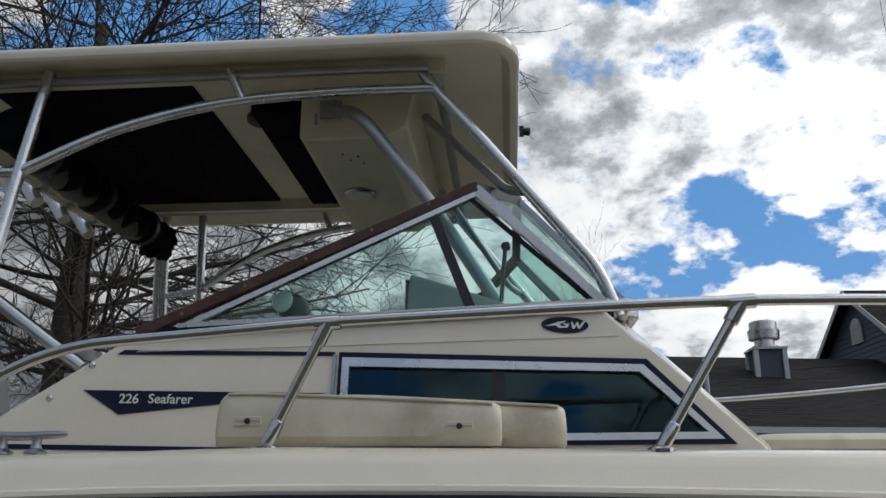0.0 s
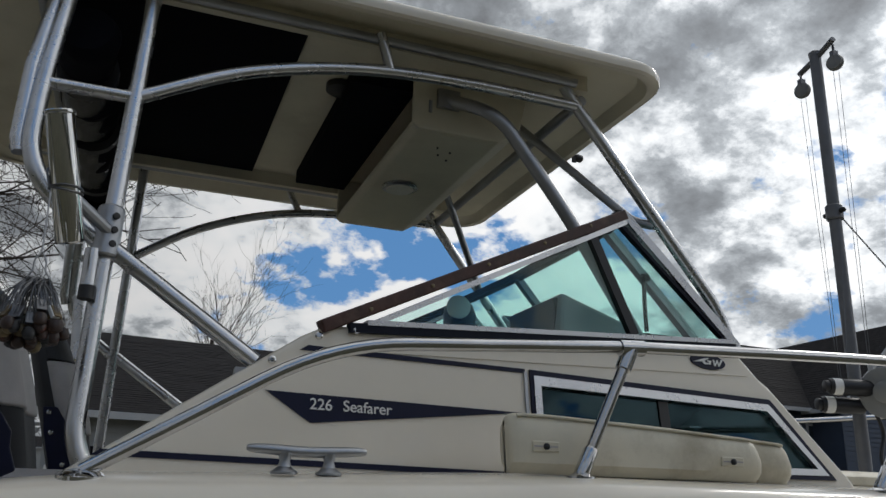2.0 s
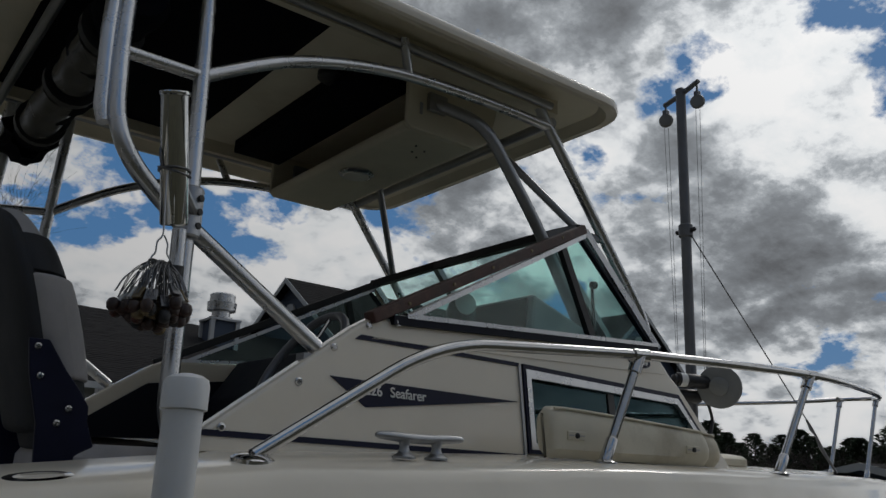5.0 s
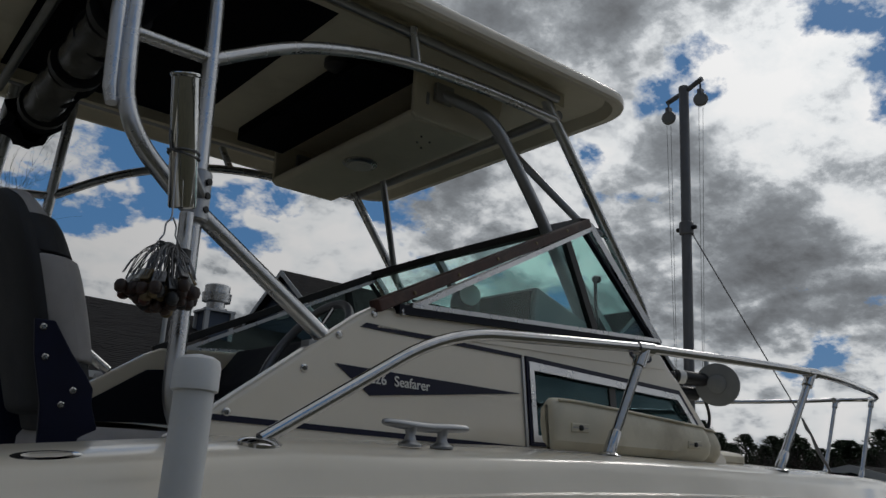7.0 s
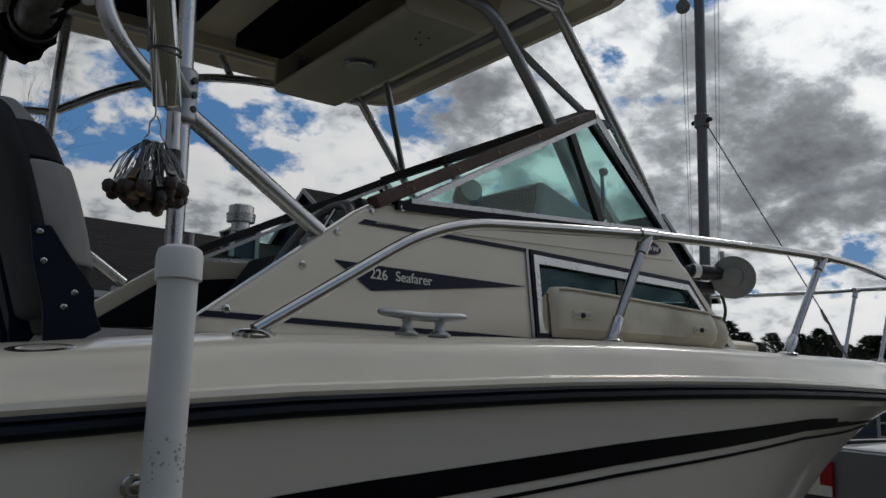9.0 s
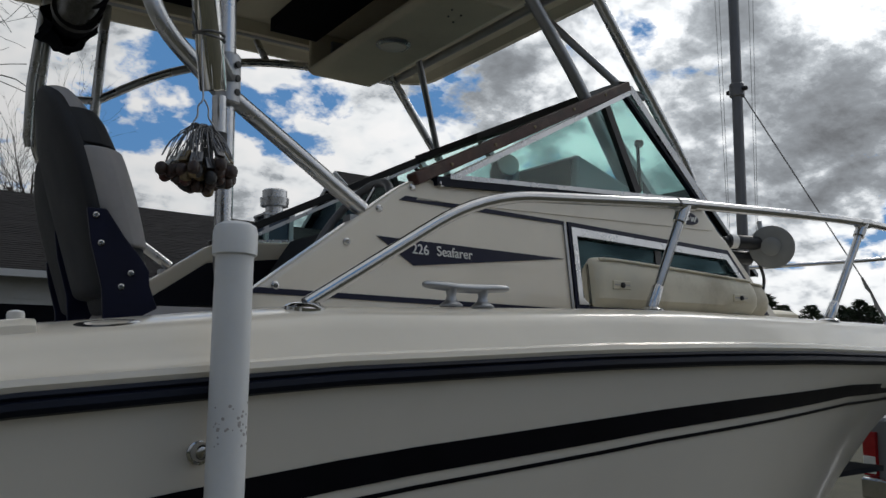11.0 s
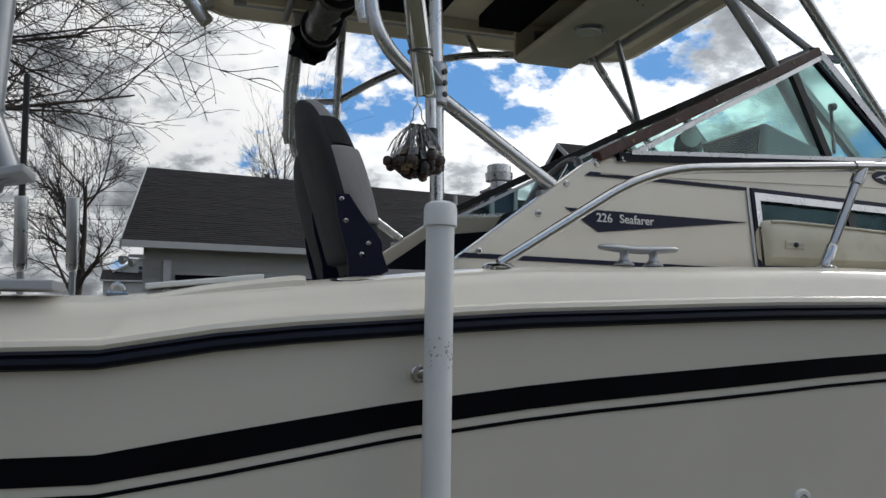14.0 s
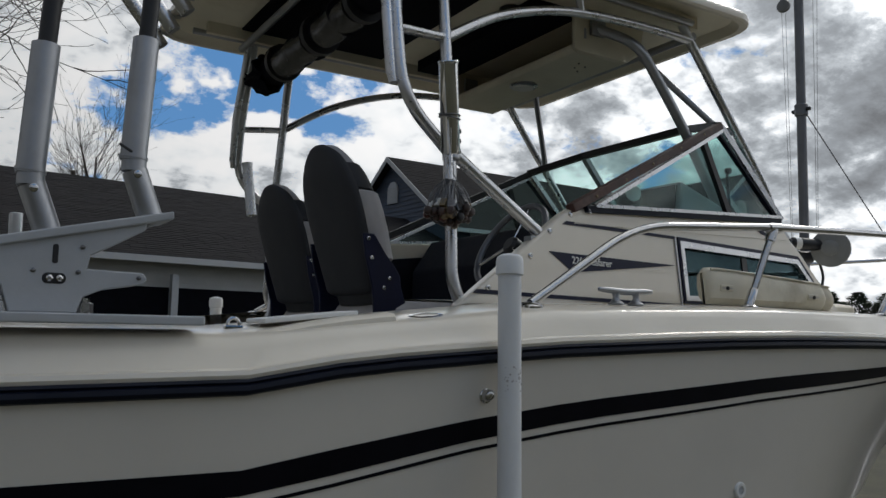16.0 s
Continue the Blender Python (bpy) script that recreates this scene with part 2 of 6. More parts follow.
GRASS = material("grass", (0.085, 0.080, 0.048), 0.9, var=0.4, scale=0.8, grain=20.0, bump=0.4, dirt=(0.155, 0.130, 0.090), dirt_amount=0.8)
TRUCK = material("silver_truck_paint", (0.20, 0.205, 0.215), 0.35, 0.3, var=0.06, scale=4.0, bump=0.0, coat=0.6)
RED_LENS = material("red_tail_lens", (0.35, 0.012, 0.015), 0.2, var=0.15, scale=20.0, bump=0.02)


def vary_pieces(m, amount):
    """Small change of tone from piece to piece, for single objects and for joined ones."""
    n, l = m.node_tree.nodes, m.node_tree.links
    b = n["Principled BSDF"]
    src = b.inputs["Base Color"].links[0].from_socket
    oi, ge = n.new("ShaderNodeObjectInfo"), n.new("ShaderNodeNewGeometry")
    ad, mr, hs = n.new("ShaderNodeMath"), n.new("ShaderNodeMapRange"), n.new("ShaderNodeHueSaturation")
    ad.operation = "PINGPONG"
    sm = n.new("ShaderNodeMath")
    l.new(oi.outputs["Random"], sm.inputs[0])
    l.new(ge.outputs["Random Per Island"], sm.inputs[1])
    l.new(sm.outputs[0], ad.inputs[0])
    ad.inputs[1].default_value = 1.0
    l.new(ad.outputs[0], mr.inputs["Value"])
    mr.inputs["To Min"].default_value, mr.inputs["To Max"].default_value = 1 - amount, 1 + amount
    l.new(mr.outputs[0], hs.inputs["Value"])
    l.new(src, hs.inputs["Color"])
    l.new(hs.outputs[0], b.inputs["Base Color"])


vary_pieces(SHINGLE_TAB, 0.3)


def glass(name, tint, gloss, rough=0.02, sheen=(0.9, 0.95, 0.95)):
    m = bpy.data.materials.new(name)
    m.use_nodes = True
    n, l = m.node_tree.nodes, m.node_tree.links
    n.remove(n["Principled BSDF"])
    tr, gl, mx, lw = n.new("ShaderNodeBsdfTransparent"), n.new("ShaderNodeBsdfGlossy"), n.new("ShaderNodeMixShader"), n.new("ShaderNodeLayerWeight")
    tr.inputs[0].default_value = (*tint, 1)
    gl.inputs["Roughness"].default_value = rough
    gl.inputs[0].default_value = (*sheen, 1)
    pw, ad = n.new("ShaderNodeMath"), n.new("ShaderNodeMath")
    pw.operation, ad.operation = "POWER", "MULTIPLY_ADD"
    l.new(lw.outputs["Facing"], pw.inputs[0])
    pw.inputs[1].default_value = 4.0
    l.new(pw.outputs[0], ad.inputs[0])
    ad.inputs[1].default_value, ad.inputs[2].default_value = 0.45, gloss
    l.new(ad.outputs[0], mx.inputs[0])
    l.new(tr.outputs[0], mx.inputs[1])
    l.new(gl.outputs[0], mx.inputs[2])
    l.new(mx.outputs[0], n["Material Output"].inputs[0])
    return m


GLASS = glass("tinted_windshield_glass", (0.80, 0.92, 0.90), 0.03)
GLASS_DARK = glass("smoked_cabin_glass", (0.12, 0.30, 0.34), 0.07, sheen=(0.36, 0.56, 0.62))
DRUM = material("grey_drum_plastic", (0.20, 0.205, 0.205), 0.5, var=0.15, scale=9.0, bump=0.03)
MAST_GREY = material("weathered_mast_alloy", (0.17, 0.175, 0.19), 0.45, 0.5, var=0.2, scale=9.0, bump=0.03)
WIRE = material("dull_steel_wire", (0.20, 0.20, 0.205), 0.4, 1.0, var=0.3, scale=60.0, bump=0.0)
HOUSE_GLASS = material("house_window_glass", (0.05, 0.07, 0.09), 0.08, var=0.3, scale=2.0, bump=0.0)


# ---- mesh helpers ----
def part(name, bm, mat, parent=None, label="", smooth=True, bevel=0.0):
    me = bpy.data.meshes.new(name)
    bmesh.ops.recalc_face_normals(bm, faces=bm.faces)
    bm.to_mesh(me)
    bm.free()
    me.materials.append(mat)
    if smooth:
        for p in me.polygons:
            p.use_smooth = True
        me.set_sharp_from_angle(angle=radians(35))
    ob = new(name, me)
    if parent:
        ob.parent = parent
    if label:
        ob["label"] = label
    if bevel:
        mod = ob.modifiers.new("bevel", "BEVEL")
        mod.width, mod.segments, mod.limit_method = bevel, 2, "ANGLE"
    return ob


def thing(name, label, category, at=(0, 0, 0), group="", kind=""):
    e = new(name)
    e.location = at
    e.empty_display_size = 0.1
    return tagged(e, label, category, group, kind)


def box_bm(a, b, bm=None):
    bm = bm or bmesh.new()
    x0, y0, z0 = a
    x1, y1, z1 = b
    v = [bm.verts.new(p) for p in ((x0, y0, z0), (x1, y0, z0), (x1, y1, z0), (x0, y1, z0), (x0, y0, z1), (x1, y0, z1), (x1, y1, z1), (x0, y1, z1))]
    for f in ((0, 1, 2, 3), (4, 5, 6, 7), (0, 1, 5, 4), (1, 2, 6, 5), (2, 3, 7, 6), (3, 0, 4, 7)):
        bm.faces.new([v[i] for i in f])
    return bm


def prism_bm(loop_a, loop_b, bm=None):
    """A solid between two closed loops with the same number of corners."""
    bm = bm or bmesh.new()
    va, vb = [bm.verts.new(p) for p in loop_a], [bm.verts.new(p) for p in loop_b]
    bm.faces.new(va)
    bm.faces.new(vb[::-1])
    for i in range(len(va)):
        j = (i + 1) % len(va)
        bm.faces.new((va[i], vb[i], vb[j], va[j]))
    return bm


def smooth_path(pts, steps=8):
    pts = [Vector(p) for p in pts]
    if len(pts) < 3:
        return pts
    out = []
    for i in range(len(pts) - 1):
        p0, p1, p2, p3 = pts[max(i - 1, 0)], pts[i], pts[i + 1], pts[min(i + 2, len(pts) - 1)]
        for k in range(steps):
            u = k / steps
            out.append(0.5 * ((2 * p1) + (p2 - p0) * u + (2 * p0 - 5 * p1 + 4 * p2 - p3) * u * u + (3 * p1 - p0 - 3 * p2 + p3) * u ** 3))
    return out + [pts[-1]]


def round_path(pts, r, steps=6):
    """Straight runs with rounded corners of radius about r."""
    pts = [Vector(p) for p in pts]
    out = [pts[0]]
    for a, b, c in zip(pts, pts[1:], pts[2:]):
        d1, d2 = (a - b), (c - b)
        k = min(r, d1.length * 0.45, d2.length * 0.45)
        s, e = b + d1.normalized() * k, b + d2.normalized() * k
        for i in range(steps + 1):
            u = i / steps
            out.append((1 - u) ** 2 * s + 2 * u * (1 - u) * b + u * u * e)
    return out + [pts[-1]]


def tube_bm(path, r, sides=14, bm=None, caps=True):
    bm = bm or bmesh.new()
    path = [Vector(p) for p in path]
    rs = r if isinstance(r, (list, tuple)) else [r] * len(path)
    t0 = (path[1] - path[0]).normalized()
    up = Vector((0, 0, 1)) if abs(t0.z) < 0.9 else Vector((1, 0, 0))
    nrm = (up - t0 * up.dot(t0)).normalized()
    rings, prev = [], t0
    for i, p in enumerate(path):
        t = (path[min(i + 1, len(path) - 1)] - path[max(i - 1, 0)]).normalized()
        nrm = prev.rotation_difference(t) @ nrm
        nrm = (nrm - t * nrm.dot(t)).normalized()
        prev = t
        bi = t.cross(nrm)
        rings.append([bm.verts.new(p + (nrm * math.cos(a) + bi * math.sin(a)) * rs[i]) for a in [2 * math.pi * k / sides for k in range(sides)]])
    for a, b in zip(rings, rings[1:]):
        for k in range(sides):
            j = (k + 1) % sides
            bm.faces.new((a[k], a[j], b[j], b[k]))
    if caps:
        bm.faces.new(rings[0][::-1])
        bm.faces.new(rings[-1])
    return bm


def lathe_bm(profile, at=(0, 0, 0), axis=(0, 0, 1), sides=24, bm=None):
    """profile: (radius, height) pairs along the axis."""
    at, axis = Vector(at), Vector(axis).normalized()
    path = [at + axis * h for _, h in profile]
    bm = bm or bmesh.new()
    up = Vector((1, 0, 0)) if abs(axis.x) < 0.9 else Vector((0, 1, 0))
    n = (up - axis * up.dot(axis)).normalized()
    b = axis.cross(n)
    rings = [[bm.verts.new(p + (n * math.cos(2 * math.pi * k / sides) + b * math.sin(2 * math.pi * k / sides)) * max(r, 1e-4)) for k in range(sides)] for p, (r, _) in zip(path, profile)]
    for a, c in zip(rings, rings[1:]):
        for k in range(sides):
            j = (k + 1) % sides
            bm.faces.new((a[k], a[j], c[j], c[k]))
    bm.faces.new(rings[0][::-1])
    bm.faces.new(rings[-1])
    return bm


def loft_bm(rows, closed=False, bm=None):
    bm = bm or bmesh.new()
    vs = [[bm.verts.new(p) for p in row] for row in rows]
    for a, b in zip(vs, vs[1:]):
        n = len(a)
        for k in range(n if closed else n - 1):
            j = (k + 1) % n
            bm.faces.new((a[k], a[j], b[j], b[k]))
    return bm


def thick(ob, d, offset=-1.0):
    m = ob.modifiers.new("thickness", "SOLIDIFY")
    m.thickness, m.offset = d, offset
    return ob


def lerp(table, x):
    return float(np.interp(x, [a for a, _ in table], [b for _, b in table]))


# ---- ground ----
def grid_sheet(name, size, n, z, mat, label, category):
    bm = bmesh.new()
    ks = [math.copysign(abs(u) ** 3, u) * size for u in np.linspace(-1, 1, n)]
    vs = [[bm.verts.new((x, y, z + (noise.noise((x * 0.05, y * 0.05, 0.3)) * 0.25 if max(abs(x), abs(y)) > 30 else 0.0))) for x in ks] for y in ks]
    for j in range(n - 1):
        for i in range(n - 1):
            bm.faces.new((vs[j][i], vs[j][i + 1], vs[j + 1][i + 1], vs[j + 1][i]))
    return tagged(part(name, bm, mat), label, category, kind="structure")


grid_sheet("ground", 900, 60, -0.02, GRASS, "dull green and brown winter lawn reaching the horizon", "ground")

# ---- boat: shape tables ----
YC = 2.85          # centre line of the hull
YT = 2.88          # centre line of the hardtop and its frame
BOW = 3.62
DECK_Z = [(-3.9, 1.664), (-2.153, 1.666), (-2.133, 1.668), (-1.81, 1.700), (-1.60, 1.720), (-1.37, 1.744), (-0.5, 1.768), (0.33, 1.765), (1.5, 1.770), (2.9, 1.765), (3.3, 1.735), (3.65, 1.645)]
RUB_Z = [(-3.9, 1.565), (-2.62, 1.576), (-2.143, 1.586), (-1.9, 1.623), (-1.6, 1.643), (-1.37, 1.658), (-1.14, 1.666), (-0.8, 1.679), (-0.4, 1.686), (0.0, 1.686), (0.5, 1.679), (1.5, 1.658), (2.6, 1.630), (3.65, 1.604)]
STEM_X = [(0.42, 0.85), (0.55, 1.28), (0.8, 1.65), (0.91, 1.77), (1.11, 1.93), (1.22, 2.07), (1.316, 2.26), (1.40, 2.43), (1.457, 2.60), (1.52, 2.82), (1.57, 3.02), (1.60, 3.3), (1.612, BOW)]


def half_beam(x, z):
    zr = lerp(RUB_Z, x)
    full = 1.205 - 0.10 * max(0.0, zr - z)
    if x < -2.143:
        full -= 0.065 * (-2.143 - x)
    if x <= -0.5:
        return full
    xs = lerp(STEM_X, z)
    if x >= xs:
        return 0.0
    p = 1.32 + 0.40 * max(0.0, min(1.0, (z - 0.9) / 0.7))
    return full * (1 - ((x + 0.5) / (xs + 0.5)) ** p)


def mirror(p):
    return (p[0], 2 * YC - p[1], p[2])


def mirror_top(p):
    return (p[0], 2 * YT - p[1], p[2])


STATIONS = sorted(set([round(v, 3) for v in np.linspace(-3.9, 2.4, 43)] + [-2.153, -2.143, -2.133, -1.60, -1.81] + [round(v, 3) for v in np.linspace(2.45, 3.61, 26)]))

boat = thing("boat", "cream fibreglass cabin boat with navy stripes on a trailer", "boat", (0, YC, 0.4))


def bpart(name, bm, mat, label="", parent=None, smooth=True, bevel=0.0):
    ob = part(name, bm, mat, parent or boat, label, smooth, bevel)
    if parent is None:
        ob.matrix_parent_inverse = Matrix.Translation((0, -YC, -0.4))
    return ob


# hull sides and bottom, both sides in one shell
rows = []
for x in STATIONS:
    zr = lerp(RUB_Z, x)
    zs = [zr - 0.02, zr - 0.06, zr - 0.12, zr - 0.2, zr - 0.28, zr - 0.36, zr - 0.45, zr - 0.55, zr - 0.62]
    side = []
    stem_z = float(np.interp(x, [b for _, b in STEM_X], [a for a, _ in STEM_X])) if x > STEM_X[0][1] else 0.0
    for z in zs:
        z = max(z, stem_z)
        side.append((half_beam(x, z), z))
    hb = half_beam(x, max(zr - 0.62, stem_z))
    keel = max(0.45, stem_z)
    side.append((hb * 0.5, max(stem_z, min(side[-1][1], (keel + zr - 0.62) * 0.5))))
    side.append((0.0, min(side[-1][1], keel)))
    rows.append([(x, YC - h, z) for h, z in side] + [(x, YC + h, z) for h, z in side[::-1][1:]])
hull = bpart("hull", loft_bm(rows), GEL_HULL, "glossy off-white gelcoat hull")
# pale tube up the stem: the rounded hull's highlight put into its colour
bpart("stem_guard", tube_bm([(x + 0.004, YC, z) for z, x in STEM_X if z < 1.605], 0.016, 10), PAINT_GREY, "pale grey strip for the highlight on the rounded stem")
# transom
bpart("transom", prism_bm([(p[0] - 0.02, p[1], p[2]) for p in rows[0]], [(p[0] + 0.002, p[1], p[2]) for p in rows[0]]), GEL_HULL)


def deck_profile(x):
    """Offsets inward from the rub line, and heights, from the lower edge of the moulding to the deck."""
    zr, zd = lerp(RUB_Z, x), lerp(DECK_Z, x)
    h = zd - zr
    return [(-0.006, zr - 0.012), (-0.010, zr - 0.003), (-0.006, zr + 0.006), (0.006, zr + 0.010), (0.030, zr + h * 0.55), (0.044, zr + h * 0.80), (0.056, zr + h * 0.88), (0.085, zr + h * 0.955), (0.10, zd), (0.20, zd + 0.006), (0.33, zd + 0.01)]


def deck_row(x, side):
    hb = half_beam(x, lerp(RUB_Z, x))
    out = []
    wide = max(1.0, (lerp(DECK_Z, x) - lerp(RUB_Z, x)) / 0.105)
    for o, z in deck_profile(x):
        h = max(0.0, hb - (o * wide if o > 0 else o))
        out.append((x, YC + side * h, z))
    return out


for side in (-1, 1):
    rws = [deck_row(x, side) for x in STATIONS]
    bpart("gunwale", loft_bm(rws), GEL, "rounded cream gunwale moulding")
    # rub rail: black rubber with a rounded lower bead
    rb = []
    for x in STATIONS:
        zr = lerp(RUB_Z, x)
        hb = half_beam(x, zr) + 0.001
        rb.append([(x + (0.012 if x > 3.55 else 0), YC + side * (hb + o), zr + z) for o, z in ((0.0, -0.010), (0.011, -0.011), (0.014, -0.016), (0.009, -0.020), (0.016, -0.024), (0.018, -0.032), (0.012, -0.040), (-0.004, -0.044))])
    bpart("rub_rail", loft_bm(rb), RUBBER, "black rubber rub rail")

# raised pads on the aft gunwales, ending in a step
for side in (-1, 1):
    prow = []
    for k, x in enumerate((-2.10, -2.04, -1.98, -1.9, -1.80, -1.787, -1.784)):
        zd = lerp(DECK_Z, x)
        hgt = (-0.003, 0.002, 0.008, 0.012, 0.014, 0.012, -0.02)[k]
        hb = half_beam(x, lerp(RUB_Z, x))
        prow.append([(x, YC + side * (hb - o), zd + dz) for o, dz in ((0.058, -0.03), (0.062, hgt - 0.010), (0.070, hgt - 0.003), (0.085, hgt), (0.19, hgt), (0.21, hgt - 0.004), (0.215, -0.02))])
    bpart("gunwale_pad", loft_bm(prow), GEL, "raised gunwale pad")

# foredeck between the gunwales
fd = []
for x in STATIONS:
    if x < -1.45:
        continue
    hb = max(0.0, half_beam(x, lerp(RUB_Z, x)) - 0.33 * max(1.0, (lerp(DECK_Z, x) - lerp(RUB_Z, x)) / 0.105))
    zd = lerp(DECK_Z, x) + 0.009
    fd.append([(x, YC + k * hb, zd + 0.03 * (1 - k * k)) for k in np.linspace(-1, 1, 9)])
bpart("foredeck", loft_bm(fd), GEL)

# hull stripes, laid just proud of the gelcoat
BAND = [(-3.9, 1.378, 1.334), (-2.143, 1.391, 1.348), (-1.93, 1.423, 1.376), (-1.62, 1.466, 1.424), (-1.28, 1.501, 1.461), (-0.81, 1.531, 1.492), (-0.54, 1.549, 1.513), (-0.3, 1.559, 1.524), (0.3, 1.576, 1.549), (1.0, 1.564, 1.543), (1.8, 1.535, 1.520), (2.55, 1.480, 1.474)]


def band(x):
    xs = [b[0] for b in BAND]
    return float(np.interp(x, xs, [b[1] for b in BAND])) + (0.007 if x < 1.0 else 0.002), float(np.interp(x, xs, [b[2] for b in BAND]))


for side in (-1, 1):
    for kind, lab in (("broad", "broad black hull stripe"), ("thin", "thin black pinstripe")):
        rws = []
        for x in STATIONS:
            if x > 2.55:
                break
            top, bot = band(x)
            if kind == "thin":
                top, bot = bot - 0.017 * (1 if x < 1 else 0.6), bot - 0.025 * (1 if x < 1 else 0.75)
            rws.append([(x, YC + side * (half_beam(x, z) + (0.0025 if x < 1.6 else 0.006)), z) for z in np.linspace(top, bot, 4)])
        bpart("hull_stripe", loft_bm(rws), BLACK_STRIPE, lab)


# ---- cabin ----
def cab_y(x, z):
    return 2.161 + 0.085 * x + 0.13 * (z - 1.93)


def cab(x, z, out=0.0, side=-1):
    y = cab_y(x, z) - out
    return (x, y, z) if side < 0 else (x, 2 * YC - y, z)


SIDE = [(-1.43, 1.745), (-1.385, 1.775), (-0.985, 2.055), (-0.93, 2.085), (0.27, 2.160), (0.355, 2.075), (0.385, 2.055), (0.66, 1.79), (0.67, 1.745)]
HOLE = [(-0.388, 1.994), (0.358, 1.982), (0.517, 1.826), (-0.388, 1.815)]
for side in (-1, 1):
    bm = bmesh.new()
    edges = []
    for loop in (SIDE, HOLE):
        vs = [bm.verts.new(cab(x, z, 0.0, side)) for x, z in loop]
        edges += [bm.edges.new((vs[k], vs[(k + 1) % len(vs)])) for k in range(len(vs))]
    bmesh.ops.triangle_fill(bm, use_beauty=True, edges=edges)
    res = bmesh.ops.extrude_face_region(bm, geom=bm.faces[:])
    for v in res["geom"]:
        if isinstance(v, bmesh.types.BMVert):
            v.co.y -= 0.05 * side
    bpart("cabin_side", bm, GEL, "cream fibreglass cabin side", smooth=False, bevel=0.010)

# trunk roof ahead of the windshield, sloped front and crowned top
rws = []
for k in np.linspace(-1, 1, 15):
    crown = 0.035 * (1 - k * k)
    row = []
    for x, z in [(0.27, 2.157), (0.355, 2.072), (0.383, 2.05), (0.655, 1.79), (0.665, 1.75)]:
        y0 = cab_y(x, z) + 0.02
        row.append((x + 0.14 * (1 - k * k), YC + k * (YC - y0), z + crown))
    rws.append(row)
bpart("trunk_front", loft_bm(rws), GEL)


def cab_strip(loop, out, mat, name, label="", depth=0.004, side=-1):
    """A flat shape on the cabin's side from corners (x, z)."""
    return bpart(name, prism_bm([cab(x, z, out, side) for x, z in loop], [cab(x, z, out - depth, side) for x, z in loop]), mat, label, smooth=False)


def cab_ring(outer, inner, out, mat, name, label="", depth=0.02, side=-1):
    bm = bmesh.new()
    n = len(outer)
    for i in range(n):
        j = (i + 1) % n
        q = [outer[i], outer[j], inner[j], inner[i]]
        prism_bm([cab(x, z, out, side) for x, z in q], [cab(x, z, out - depth, side) for x, z in q], bm)
    bmesh.ops.remove_doubles(bm, verts=bm.verts, dist=0.0005)
    return bpart(name, bm, mat, label, smooth=False)


WIN_O = [(-0.414, 2.030), (0.377, 2.014), (0.582, 1.799), (-0.414, 1.788)]
WIN_M = [(-0.405, 2.016), (0.367, 1.999), (0.553, 1.811), (-0.405, 1.799)]
WIN_I = [(-0.386, 1.992), (0.356, 1.980), (0.514, 1.828), (-0.386, 1.817)]
for side in (-1, 1):
    cab_strip([(-0.97, 2.035), (-0.426, 2.031), (-0.426, 2.021), (-0.988, 2.023)], 0.003, NAVY, "pinstripe", "navy pinstripe", side=side)
    cab_strip([(-1.355, 1.797), (-0.42, 1.785), (-0.42, 1.773), (-1.372, 1.785)], 0.003, NAVY, "pinstripe", "navy pinstripe", side=side)
    cab_strip([(-1.056, 1.930), (-0.44, 1.9235), (-0.958, 1.868)], 0.003, NAVY, "name_decal", "navy arrow decal with white lettering", side=side)
    cab_ring(WIN_O, WIN_M, 0.008, NAVY, "window_gasket", "navy window border", side=side, depth=0.012)
    fr = cab_ring(WIN_M, WIN_I, 0.011, ALU, "cabin_window_frame", "brushed aluminium window frame", side=side, depth=0.03)
    cab_strip(WIN_I, -0.006, GLASS_DARK, "cabin_window_pane", "smoked glass pane", side=side, depth=0.004)
    cab_strip([(-0.02, 1.982), (0.012, 1.982), (0.012, 1.825), (-0.02, 1.825)], -0.002, BLACK, "sliding_latch_bar", "black sliding window divider", side=side)

for side in (-1, 1):
    cab_strip([(-0.93, 2.037), (0.315, 2.084), (0.312, 2.076), (-0.94, 2.029)], 0.003, GEL, "moulded_ridge", "", side=side, depth=0.006)

# lettering on the arrow decal
for side in (-1,):
    for body, x, size in (("226", -0.962, 0.034), ("Seafarer", -0.888, 0.034)):
        cu = bpy.data.curves.new("lettering", "FONT")
        cu.body, cu.size, cu.extrude, cu.align_x, cu.offset = body, size, 0.0006, "LEFT", 0.0003
        tmp = bpy.data.objects.new("tmp", cu)
        scene.collection.objects.link(tmp)
        me = bpy.data.meshes.new_from_object(tmp.evaluated_get(bpy.context.evaluated_depsgraph_get()))
        bpy.data.objects.remove(tmp)
        me.materials.clear()
        me.materials.append(TEXT)
        ob = new("lettering", me)
        ob.parent = boat
        ob.matrix_parent_inverse = Matrix.Translation((0, -YC, -0.4))
        ob["label"] = "white serif lettering"
        ex = Vector((1, 0.085, -0.01)).normalized()
        ez = Vector((0, 0.13, 1)).normalized()
        ey = ez.cross(ex).normalized()
        base = Vector(cab(x, 1.897, 0.0045, side))
        m = Matrix((ex, ez, ex.cross(ez))).transposed().to_4x4()
        ob.matrix_world = Matrix.Translation(base) @ m

# ---- windshield ----
ws = thing("windshield", "aluminium framed tinted windshield with brown top trim", "windshield", (0.0, YC, 2.1))


def wpart(name, bm, mat, label="", smooth=False, bevel=0.0):
    ob = part(name, bm, mat, ws, label, smooth, bevel)
    ob.matrix_parent_inverse = Matrix.Translation((0, -YC, -2.1))
    return ob


